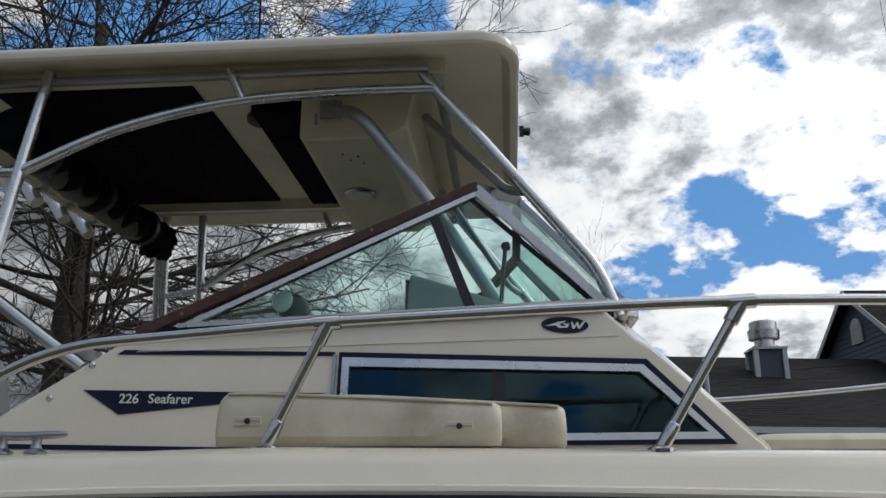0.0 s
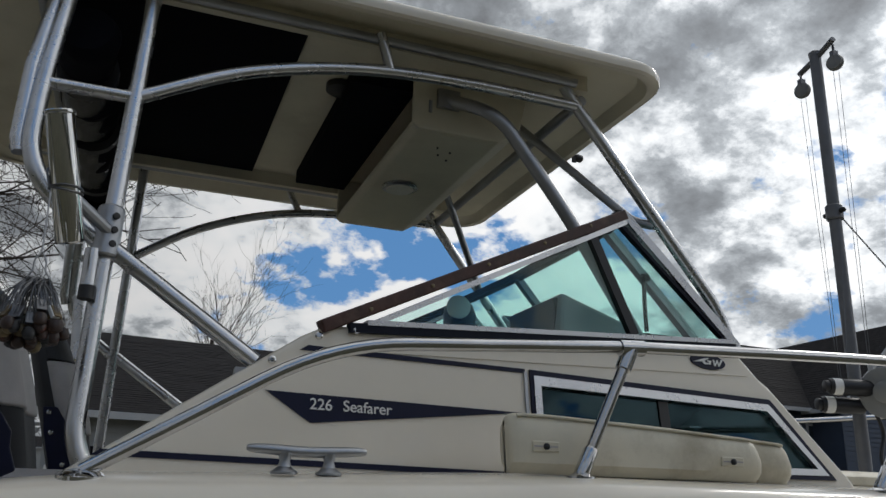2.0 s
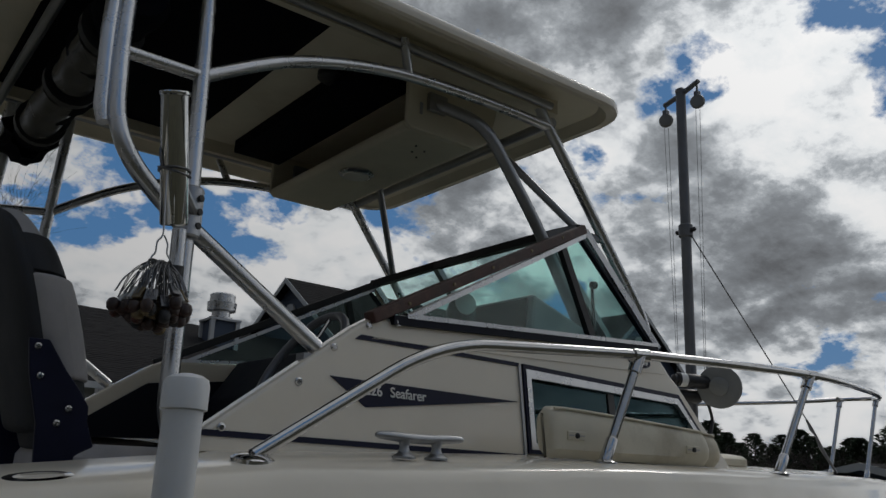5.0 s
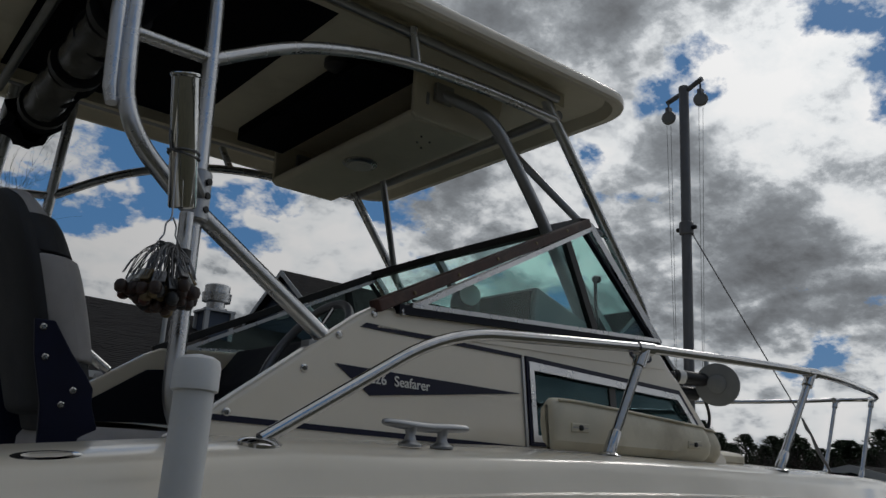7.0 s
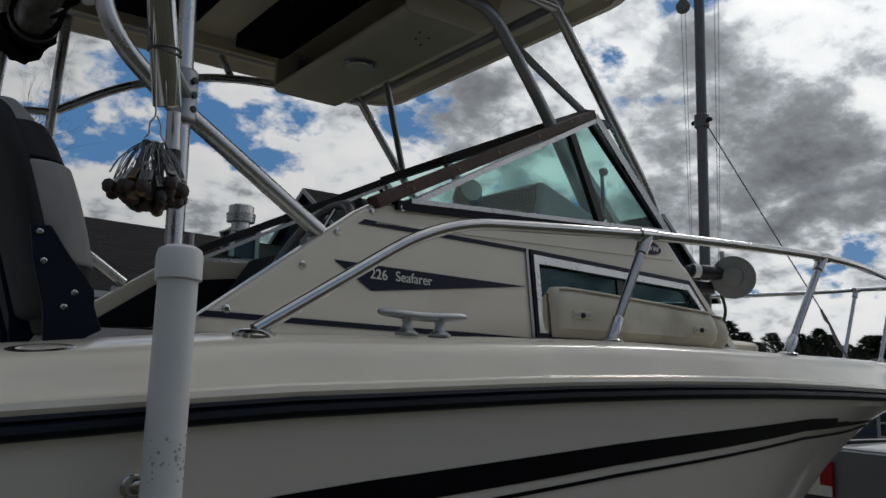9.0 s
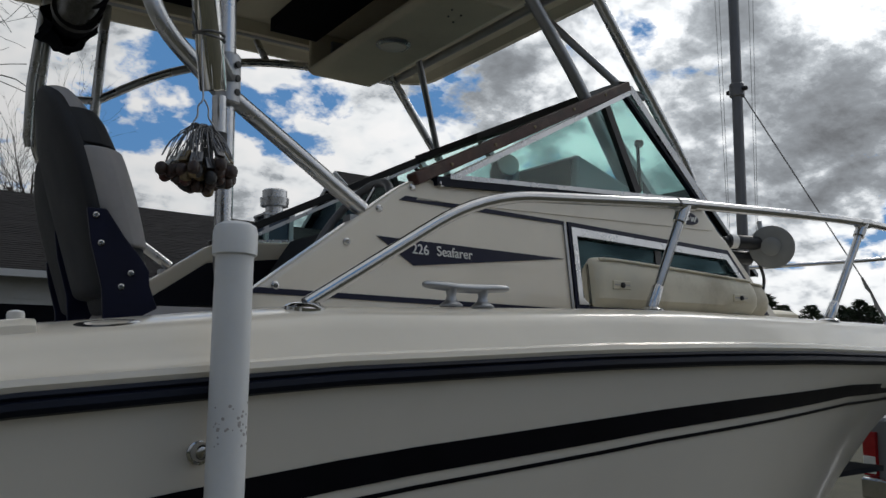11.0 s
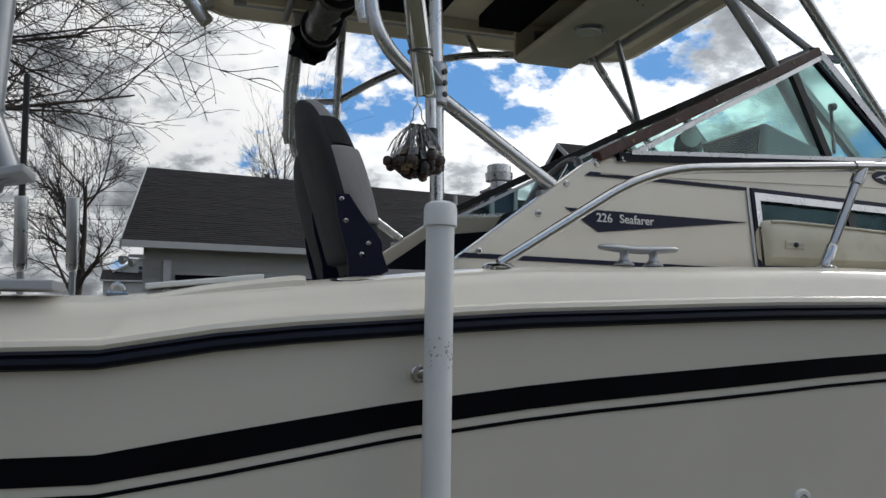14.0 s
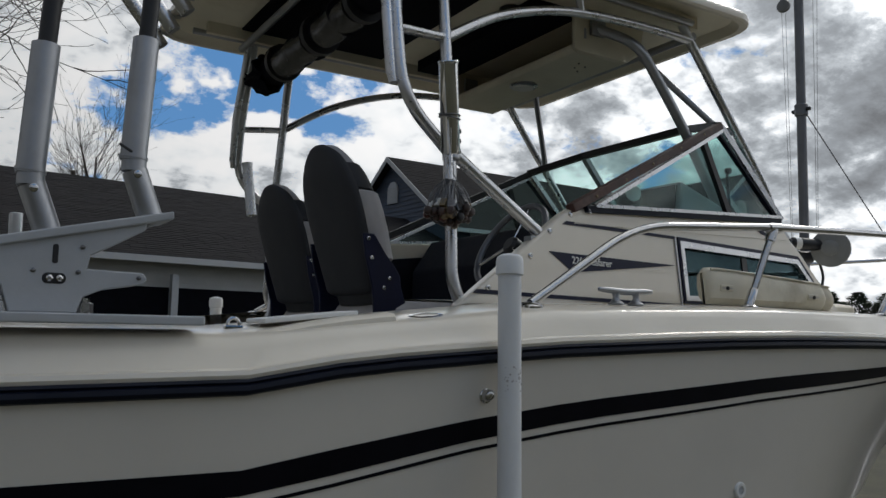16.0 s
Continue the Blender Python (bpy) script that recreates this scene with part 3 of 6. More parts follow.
PEAK, LOWF, AFT = (-0.070, 2.514), (0.275, 2.165), (-0.935, 2.078)


def bar(a, b, w, d, bm=None, up=(0, 0, 1)):
    """A square bar from a to b, w across (in the plane of up) and d deep."""
    a, b = Vector(a), Vector(b)
    t = (b - a).normalized()
    n = (Vector(up) - t * Vector(up).dot(t)).normalized()
    s = t.cross(n)
    la = [a + n * (i * w / 2) + s * (j * d / 2) for i, j in ((-1, -1), (1, -1), (1, 1), (-1, 1))]
    lb = [p + (b - a) for p in la]
    return prism_bm(la, lb, bm)


for side in (-1, 1):
    c = lambda x, z, o=0.0: cab(x, z, o, side)
    wpart("top_trim", bar(c(AFT[0] - 0.01, AFT[1]), c(PEAK[0] + 0.01, PEAK[1] + 0.0), 0.03, 0.036), TEAK if side < 0 else BLACK, "weathered brown trim strip" if side < 0 else "dark trim strip", bevel=0.004)
    wpart("top_rail", bar(c(-0.87, 2.075), c(PEAK[0] + 0.008, PEAK[1] - 0.024), 0.014, 0.028), ALU, "aluminium glazing rail")
    wpart("front_post", bar(c(PEAK[0] + 0.012, PEAK[1] - 0.005), c(LOWF[0] + 0.01, LOWF[1] - 0.005), 0.024, 0.03), ALU, "aluminium corner post")
    wpart("front_gasket", bar(c(PEAK[0] - 0.012, PEAK[1] - 0.03), c(LOWF[0] - 0.016, LOWF[1]), 0.010, 0.02), RUBBER)
    wpart("sill_rail", bar(c(-0.84, 2.098, 0.004), c(LOWF[0], LOWF[1] + 0.006, 0.004), 0.012, 0.03), ALU, "aluminium sill rail")
    wpart("sill_gasket", bar(c(-0.88, 2.083, 0.002), c(LOWF[0], LOWF[1] - 0.010, 0.002), 0.022, 0.026), RUBBER)
    wpart("mullion", bar(c(-0.19, 2.452), c(-0.077, 2.155), 0.026, 0.02, up=(1, 0, 0)), BLACK, "black mullion")
    g = [c(-0.83, 2.10), c(-0.065, 2.49), c(0.255, 2.165)]
    wpart("side_pane", prism_bm(g, [(p[0], p[1] + 0.005 * -side, p[2]) for p in g]), GLASS, "green tinted side pane")
    # screws along the brown trim
    for u in (0.12, 0.3, 0.48, 0.68, 0.86):
        x, z = AFT[0] + (PEAK[0] - AFT[0]) * u, AFT[1] + (PEAK[1] - AFT[1]) * u
        wpart("screw", lathe_bm([(0.005, 0), (0.005, 0.002), (0.003, 0.003)], c(x, z, 0.018), (0, side, 0), 8), BRASS)

wpart("latch_strut", tube_bm([(0.02, 2.262, 2.345), (0.012, 2.252, 2.26), (0.006, 2.24, 2.185)], 0.006, 10), BLACK, "thin black latch strut", True)
wpart("latch_knob", lathe_bm([(0.006, -0.012), (0.013, -0.006), (0.013, 0.010), (0.006, 0.014)], (0.02, 2.258, 2.345), (1, 0, 0.2), 12), BLACK, "black latch knob", True)
# front panes: centre bowed forward
TOPF = [cab(PEAK[0], PEAK[1], 0, -1), (0.06, 2.52, 2.575), (0.06, 2 * YC - 2.52, 2.575), cab(PEAK[0], PEAK[1], 0, 1)]
BOTF = [cab(LOWF[0], LOWF[1], 0, -1), (0.40, 2.50, 2.20), (0.40, 2 * YC - 2.50, 2.20), cab(LOWF[0], LOWF[1], 0, 1)]
for i in range(3):
    q = [TOPF[i], TOPF[i + 1], BOTF[i + 1], BOTF[i]]
    wpart("front_pane", prism_bm(q, [(p[0] + 0.004, p[1], p[2] + 0.004) for p in q]), GLASS, "green tinted front pane")
    wpart("header_rail", bar(TOPF[i], TOPF[i + 1], 0.03, 0.03), BLACK, "dark header rail")
    wpart("base_rail", bar(BOTF[i], BOTF[i + 1], 0.028, 0.03), ALU, "aluminium base rail")
for i in (1, 2):
    wpart("front_mullion", bar(TOPF[i], BOTF[i], 0.03, 0.025, up=(0, 1, 0)), ALU_DULL, "aluminium mullion")

# ---- hardtop and its frame ----
ht = thing("hardtop", "cream fibreglass hardtop with a stained underside", "boat hardtop", (-0.9, YC, 2.9))


def hpart(name, bm, mat, label="", smooth=True, bevel=0.0):
    ob = part(name, bm, mat, ht, label, smooth, bevel)
    ob.matrix_parent_inverse = Matrix.Translation((0.9, -YC, -2.9))
    return ob


def rounded_rect(x0, y0, x1, y1, r, n=7):
    out = []
    for cx, cy, a0 in ((x1 - r, y1 - r, 0), (x0 + r, y1 - r, 90), (x0 + r, y0 + r, 180), (x1 - r, y0 + r, 270)):
        for k in range(n):
            a = radians(a0 + 90 * k / (n - 1))
            out.append((cx + r * math.cos(a), cy + r * math.sin(a)))
    return out


HX0, HX1, HY0, HY1 = -1.97, 0.075, 2.112, 3.67
HZ = 2.908
rows = []
for inset, z in ((0.03, HZ + 0.012), (0.010, HZ + 0.010), (0.002, HZ + 0.016), (0.0, HZ + 0.028), (0.002, HZ + 0.042), (0.010, HZ + 0.051), (0.03, HZ + 0.057), (0.35, HZ + 0.085), (0.7, HZ + 0.095)):
    rows.append([(x, y, z) for x, y in rounded_rect(HX0 + inset, HY0 + inset, HX1 - inset, HY1 - inset, max(0.02, 0.14 - inset * 0.2))])
bm = loft_bm(rows, closed=True)
bm.verts.ensure_lookup_table()
n = len(rows[0])
bm.faces.new(bm.verts[-n:])
hpart("roof_shell", bm, GEL, "cream gelcoat roof shell")
under = [[(x, y, HZ + z) for x, y in rounded_rect(HX0 + i, HY0 + i, HX1 - i, HY1 - i, 0.11)] for i, z in ((0.028, 0.012), (0.055, 0.045))]
bm = loft_bm(under, closed=True)
bm.verts.ensure_lookup_table()
bm.faces.new(bm.verts[-len(under[0]):])
hpart("underside", bm, GEL_UNDER, "stained cream underside")
hpart("headliner", box_bm((-1.655, 2.325, HZ + 0.036), (-0.985, 3.50, HZ + 0.050)), CANVAS, "black fabric headliner panel", False)
# side rails under the roof
for s in (-1, 1):
    y = YC + s * 0.61
    hpart("roof_rail", tube_bm([(-1.85, y, HZ + 0.005), (-0.2, y, HZ + 0.005)], 0.013), ALU_DULL, "aluminium roof rail")
    hpart("rail_track", box_bm((-1.8, y - 0.03 * s - 0.012, HZ - 0.004), (-0.15, y - 0.03 * s + 0.012, HZ + 0.048)), GEL_UNDER, "", False)
# electronics box
bx = [(-0.64, 2.788), (-0.62, 2.774), (-0.36, 2.774), (-0.29, 2.818), (-0.26, HZ + 0.045), (-0.64, HZ + 0.045)]
BY0, BY1 = 2.437, 3.40
t = 0.018
bm = bmesh.new()
prism_bm([(x, BY0, z) for x, z in bx], [(x, BY0 + t, z) for x, z in bx], bm)
prism_bm([(x, BY1 - t, z) for x, z in bx], [(x, BY1, z) for x, z in bx], bm)
floor_loop = [(-0.64, 2.788), (-0.62, 2.774), (-0.36, 2.774), (-0.29, 2.818), (-0.26, HZ + 0.045), (-0.277, HZ + 0.045), (-0.305, 2.828), (-0.365, 2.790), (-0.64, 2.802)]
prism_bm([(x, BY0 + t, z) for x, z in floor_loop], [(x, BY1 - t, z) for x, z in floor_loop], bm)
hpart("electronics_box", bm, GEL_UNDER, "cream overhead electronics box, open aft", False, bevel=0.006)
hpart("dome_light", lathe_bm([(0.062, 0), (0.064, -0.008), (0.055, -0.014), (0.05, -0.014)], (-0.526, 2.914, 2.775), (0, 0, 1)), ALU, "chrome dome light rim")
hpart("dome_lens", lathe_bm([(0.05, -0.012), (0.045, -0.018), (0.02, -0.021)], (-0.526, 2.914, 2.775), (0, 0, 1)), LENS, "white dome light lens")

# tube frame
tf = thing("tube_frame", "brushed aluminium tube frame carrying the hardtop", "tower frame", (-0.9, YC, 1.75))


def tpart(name, path, r, label="", mat=None, side=-1, bm=None):
    pts = [p if side < 0 else mirror_top(p) for p in path] if path else None
    ob = part(name, bm or tube_bm(pts, r), mat or ALU, tf, label)
    ob.matrix_parent_inverse = Matrix.Translation((0.9, -YC, -1.75))
    return ob


R = 0.0185
for s in (-1, 1):
    tpart("aft_leg", round_path([(-1.375, 2.075, 1.745), (-1.408, 2.078, 1.82), (-1.402, 2.11, 2.21), (-1.392, 2.166, 2.58), (-1.385, 2.225, 2.93)], 0.06), R, "vertical aft leg", side=s)
    tpart("diagonal_leg", [(-1.402, 2.108, 2.21), (-1.08, 2.098, 1.99)], R, "diagonal brace", side=s)
    tpart("arch", smooth_path([(-1.392, 2.166, 2.578), (-1.15, 2.21, 2.72), (-0.85, 2.245, 2.815), (-0.52, 2.262, 2.85), (-0.184, 2.269, 2.855)]), 0.0165, "curved arch tube", side=s)
    tpart("arch_strut", [(-0.81, 2.225, 2.925), (-0.77, 2.249, 2.83)], 0.014, side=s)
    tpart("front_leg", round_path([(-0.235, 2.273, 2.935), (-0.184, 2.271, 2.858), (0.275, 2.261, 2.275), (0.322, 2.262, 2.14)], 0.09), R, "raked front leg", side=s)
    if s < 0:
        tpart("inner_leg", round_path([(-0.53, 2.425, 2.875), (-0.42, 2.315, 2.805), (-0.205, 2.295, 2.51), (0.05, 2.28, 2.10)], 0.09), 0.020, "inner raked leg", ALU_DULL, side=s)
    tpart("cross_brace", round_path([(-0.24, 2.55, 2.90), (0.03, 2.315, 2.535), (0.075, 2.272, 2.515)], 0.03), 0.014, "brace", ALU_DULL, side=s)
    tpart("rear_hoop", round_path([(-1.56, 2.22, 2.93), (-1.58, 2.134, 2.56), (-1.575, 2.09, 2.34), (-1.402, 2.11, 2.20)], 0.13, 10), R, "rear hoop", side=s)
    tpart("hoop_doubler", [(-1.585, 2.235, 2.93), (-1.606, 2.148, 2.60), (-1.603, 2.118, 2.42), (-1.597, 2.112, 2.385)], [0.017, 0.017, 0.0165, 0.013], "second tube strapped along the hoop", side=s)
    tpart("rung", [(-1.578, 2.134, 2.562), (-1.392, 2.166, 2.578)], 0.0145, "short rung", side=s)
    b = bmesh.new()
    f = (-1.375, 2.075, 1.745) if s < 0 else mirror_top((-1.375, 2.075, 1.745))
    lathe_bm([(0.03, 0), (0.03, 0.006), (0.022, 0.01)], f, (0, 0, 1), 16, b)
    tpart("foot_flange", None, 0, "", ALU_DULL, s, b)
    q = (-1.08, 2.098, 1.99) if s < 0 else mirror_top((-1.08, 2.098, 1.99))
    b = box_bm((q[0] - 0.04, q[1] - 0.018, q[2] - 0.035), (q[0] + 0.045, q[1] + 0.018, q[2] - 0.015))
    tpart("diagonal_flange", None, 0, "", ALU_DULL, s, b)
    q = (-0.53, 2.425, 2.875)
    q = q if s < 0 else mirror_top(q)
    tpart("mounting_plate", None, 0, "bolted mounting plate", ALU_DULL, s, box_bm((q[0] - 0.04, q[1] - 0.012, q[2] - 0.03), (q[0] + 0.03, q[1] + 0.004, q[2] + 0.03)))

tpart("front_crossbar", [(-0.17, 2.26, 2.872), (-0.17, 2 * YT - 2.26, 2.872)], 0.016, "crossbar between the front legs", ALU_DULL)

# ---- bow rail ----
rail = thing("bow_rail", "polished stainless bow rail on raked stanchions", "handrail", (0.5, YC, 1.76))


def rpart(name, bm, label=""):
    ob = part(name, bm, STEEL, rail, label)
    ob.matrix_parent_inverse = Matrix.Translation((-0.5, -YC, -1.76))
    return ob


RAIL = [(-1.37, 1.755, 1.75), (-0.985, 1.767, 1.985), (-0.364, 1.769, 2.032), (0.518, 1.804, 2.072), (1.3, 1.99, 2.10), (2.1, 2.30, 2.155), (2.75, 2.62, 2.21), (3.07, 2.745, 2.245), (3.17, 2.85, 2.252)]
head = round_path(RAIL[:3], 0.14, 8)[:-1]
tail = smooth_path(RAIL[2:] + [mirror(RAIL[-2])], 8)[:-8]
half = head + tail
full = half + [Vector(mirror(p)) for p in half[::-1][1:]]
rpart("top_rail", tube_bm(full, 0.0125), "polished top rail")
POSTS = [((-0.364, 1.769, 2.03), (-0.486, 1.777, 1.772)), ((0.518, 1.804, 2.07), (0.331, 1.822, 1.768)), ((3.05, 2.742, 2.24), (2.84, 2.745, 1.765))]
for s in (-1, 1):
    for a, b in POSTS:
        if s > 0:
            a, b = mirror(a), mirror(b)
        a, b = Vector(a), Vector(b)
        d = (a - b).normalized()
        post = rpart("stanchion", tube_bm([b, a], 0.0115), "raked stanchion")
        bmj = lathe_bm([(0.0165, 0), (0.0165, 0.05), (0.0125, 0.055)], a - d * 0.05, d, 14)
        tube_bm([a + Vector((-0.028, 0, -0.0015)), a + Vector((0.028, 0, 0.0015))], 0.0165, bm=bmj)
        o = part("tee_fitting", bmj, STEEL, rail, "stainless tee fitting")
        o.matrix_parent_inverse = Matrix.Translation((-0.5, -YC, -1.76))
        bmf = lathe_bm([(0.0150, 0), (0.0145, 0.055), (0.012, 0.060)], b, d, 14)
        lathe_bm([(0.029, -0.008), (0.029, -0.001), (0.022, 0.003), (0.014, 0.006)], b, (0, 0, 1), 18, bmf)
        o = part("base_fitting", bmf, STEEL, rail, "stainless base fitting")
        o.matrix_parent_inverse = Matrix.Translation((-0.5, -YC, -1.76))
    f = RAIL[0] if s < 0 else mirror(RAIL[0])
    bmf = lathe_bm([(0.036, -0.012), (0.036, -0.004), (0.028, 0.001), (0.014, 0.004)], f, (0, -0.12, 1), 20)
    o = part("end_fitting", bmf, STEEL, rail, "stainless rail end fitting")
    o.matrix_parent_inverse = Matrix.Translation((-0.5, -YC, -1.76))

# ---- deck hardware on the boat ----
def fitting(name, label, category, at, group=""):
    return thing(name, label, category, at, group)


def place(ob, parent):
    """Keep a mesh built in world places where it is under its thing."""
    ob.matrix_parent_inverse = Matrix.Translation(-Vector(parent.location))
    return ob


# cleats
def cleat(at):
    c = fitting("cleat", "cast aluminium deck cleat with two feet", "cleat", at, "deck cleats")
    horn = smooth_path([(-0.103, 0, 0.041), (-0.07, 0, 0.040), (0, 0, 0.037), (0.07, 0, 0.040), (0.103, 0, 0.041)], 5)
    rr = [0.004 + 0.0055 * math.sin(math.pi * k / (len(horn) - 1)) ** 0.5 for k in range(len(horn))]
    part("horn", tube_bm(horn, rr, 12), ALU_DULL, c)
    for x in (-0.038, 0.038):
        part("foot", lathe_bm([(0.023, 0), (0.023, 0.004), (0.012, 0.012), (0.009, 0.021), (0.012, 0.035)], (x, 0, 0), (0, 0, 1), 14), ALU_DULL, c)
    return c


cl = cleat((-1.02, 1.771, 1.757))
copy_thing(cl, Matrix.Translation((-1.02, 2 * YC - 1.771, 1.757)))

# flush rod holders in the gunwale
def flush_holder(at):
    f = fitting("flush_rod_holder", "oval stainless flush rod holder in the gunwale", "rod holder", at, "flush rod holders")
    bm = bmesh.new()
    o = [(0.046 * math.cos(a), 0.026 * math.sin(a), 0.0) for a in np.linspace(0, 2 * math.pi, 28, endpoint=False)]
    i = [(0.033 * math.cos(a), 0.017 * math.sin(a), 0.006) for a in np.linspace(0, 2 * math.pi, 28, endpoint=False)]
    o2 = [(x, y, 0.005) for x, y, _ in o]
    d = [(x * 0.9, y * 0.9, -0.03) for x, y, _ in i]
    loft_bm([o, o2, i, d], closed=True, bm=bm)
    part("rim", bm, STEEL, f)
    part("cup", lathe_bm([(0.015, -0.026), (0.015, -0.022)], (0, 0, 0), (0, 0, 1), 16), BLACK, f, "dark cup")
    return f


fh = flush_holder((-1.689, 1.742, 1.706))
fh.rotation_euler = (radians(12), radians(-5), 0)

# bolts and drains on the hull
hb = fitting("hull_bolt", "domed stainless bolt head on the hull", "bolt", (-1.575, YC - half_beam(-1.575, 1.527), 1.527))
part("washer", lathe_bm([(0.017, -0.004), (0.017, 0.003), (0.014, 0.005)], (0, 0, 0), (0, -1, 0), 18), STEEL, hb)
part("dome", lathe_bm([(0.014, 0.003), (0.0135, 0.014), (0.010, 0.024), (0.003, 0.029)], (0, 0, 0), (0.1, -1, 0.25), 16), STEEL, hb)
th = fitting("drain_fitting", "round white plastic drain fitting on the hull", "drain", (-0.655, YC - half_beam(-0.655, 1.232) + 0.0, 1.232))
part("flange", lathe_bm([(0.024, -0.004), (0.024, 0.004), (0.020, 0.008), (0.012, 0.008), (0.011, 0.002)], (0, 0, 0), (0, -1, 0), 24), WHITE, th)
part("core", lathe_bm([(0.0095, -0.003), (0.0095, 0.006)], (0, 0, 0), (0, -1, 0), 12), PAINT_GREY, th)

# screws on the cabin's side
for x, z in ((-0.947, 2.059), (-1.047, 1.995), (-1.138, 1.909), (-1.313, 1.802)):
    for s in (-1, 1):
        p = cab(x, z, 0.0, s)
        bpart("screw_cap", lathe_bm([(0.009, -0.002), (0.009, 0.003), (0.005, 0.006)], p, (0, s, 0), 12), STEEL, "stainless screw head")
# vertical batten between the cabin's panels
cab_strip([(-0.430, 2.024), (-0.422, 2.024), (-0.422, 1.755), (-0.430, 1.755)], 0.006, ALU_DULL, "seam_batten", "dull metal seam strip", depth=0.009)
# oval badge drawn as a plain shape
oval = [(0.172 + 0.062 * math.cos(a), 2.106 + 0.022 * math.sin(a) - 0.002 * math.cos(a)) for a in np.linspace(0, 2 * math.pi, 32, endpoint=False)]
cab_strip(oval, 0.004, NAVY, "oval_badge", "navy oval badge")
tail = [(0.118, 2.102), (0.138, 2.108), (0.156, 2.114), (0.176, 2.117), (0.170, 2.112), (0.158, 2.108), (0.162, 2.102), (0.172, 2.102), (0.174, 2.106), (0.168, 2.106), (0.168, 2.109), (0.183, 2.109), (0.179, 2.098), (0.156, 2.097), (0.148, 2.104)]
cab_strip(tail, 0.0055, TEXT, "badge_mark", "pale curved mark", depth=0.001)
zig = [(0.188, 2.113), (0.193, 2.113), (0.196, 2.102), (0.203, 2.113), (0.207, 2.113), (0.210, 2.102), (0.219, 2.115), (0.226, 2.115), (0.211, 2.095), (0.206, 2.095), (0.203, 2.105), (0.196, 2.095), (0.191, 2.095)]
cab_strip(zig, 0.0055, TEXT, "badge_mark", "pale zigzag mark", depth=0.001)

# cabin inside, seen through its panes; its shade is put into near-black colour
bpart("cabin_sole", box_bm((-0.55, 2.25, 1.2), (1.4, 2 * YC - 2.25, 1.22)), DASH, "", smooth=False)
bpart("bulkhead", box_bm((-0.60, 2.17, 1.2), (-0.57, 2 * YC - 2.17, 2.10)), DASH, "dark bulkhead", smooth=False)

# ---- cushions on the side deck ----
def cushion(name, label, at, length, height, thick_, slope, taper, r=0.02, studs=(), rot=0.0):
    """A padded panel along x, standing on its long edge; its top falls towards the bow."""
    c = fitting(name, label, "cushion", at, "deck cushions")
    c.rotation_euler = (0, 0, radians(rot))
    n = 26
    rows = []
    for k in range(n + 1):
        u = (1 - math.cos(math.pi * k / n)) / 2
        x = u * length
        h = height - slope * max(0.0, u - 0.12) ** 1.15
        e = min(1.0, min(u, 1 - u) / 0.05)
        h *= 0.84 + 0.16 * math.sqrt(max(0.0, 1 - (1 - e) ** 2))
        d = thick_ * (0.55 + 0.45 * math.sqrt(max(0.0, 1 - (1 - e) ** 2)))
        puff = 0.004 * math.sin(u * 9.0)
        prof = [(-d / 2 + r, 0), (-d / 2, r), (-d / 2 - 0.004 - puff, h * 0.5), (-d / 2, h - r), (-d / 2 + r * 0.4, h - r * 0.35), (-d / 2 + r, h), (d / 2 - r, h), (d / 2, h - r), (d / 2 + 0.004, h * 0.5), (d / 2, r), (d / 2 - r, 0)]
        rows.append([(x, y + taper * z, z) for y, z in prof])
    bm = loft_bm(rows, closed=True)
    bm.verts.ensure_lookup_table()
    m = len(rows[0])
    bm.faces.new(bm.verts[:m][::-1])
    bm.faces.new(bm.verts[-m:])
    part("pad", bm, VINYL, c)
    # welt along the outer top edge
    welt = [Vector(row[4]) + Vector((0, -0.003, 0.002)) for row in rows[1:-1]]
    part("piping", tube_bm(welt[2:-2], 0.0035, 8), VINYL, c, "cream piping")
    for sx, sz in studs:
        y = -thick_ / 2 - 0.005 + taper * sz
        part("fastener_plate", box_bm((sx - 0.030, y - 0.004, sz - 0.010), (sx + 0.030, y + 0.004, sz + 0.010)), VINYL, c, "cream plastic fastener plate", False, 0.002)
        part("fastener_slot", box_bm((sx - 0.026, y - 0.0052, sz - 0.0015), (sx + 0.026, y + 0.003, sz + 0.0015)), SEAT_GREY, c, "", False)
        part("fastener_stud", lathe_bm([(0.0065, 0), (0.0065, 0.004), (0.003, 0.006)], (sx, y - 0.004, sz), (0, -1, 0), 12), BLACK, c, "dark stud")
    return c


cushion("bolster_cushion", "stained cream vinyl bolster cushion propped against the cabin", (-0.615, 1.842, 1.775), 0.62, 0.118, 0.055, 0.028, 0.12, studs=((0.074, 0.052), (0.53, 0.04)), rot=1.0)
cushion("bolster_cushion", "cream vinyl bolster cushion standing behind another", (-0.375, 1.906, 1.775), 0.52, 0.118, 0.06, 0.03, 0.12, rot=1.0)
pad = fitting("bunk_cushion", "flat cream vinyl cushion lying on the foredeck", "cushion", (0.68, 2.42, 1.79), "deck cushions")
bm = bmesh.new()
rows = [[(x, y, z) for x, y in rounded_rect(0.0 + i, -0.02 + i, 0.46 - i, 0.75 - i, 0.06)] for i, z in ((0.02, -0.01), (0.0, 0.008), (0.0, 0.032), (0.012, 0.045), (0.05, 0.052))]
loft_bm(rows, closed=True, bm=bm)
bm.verts.ensure_lookup_table()
bm.faces.new(bm.verts[-len(rows[0]):])
part("pad", bm, VINYL, pad)

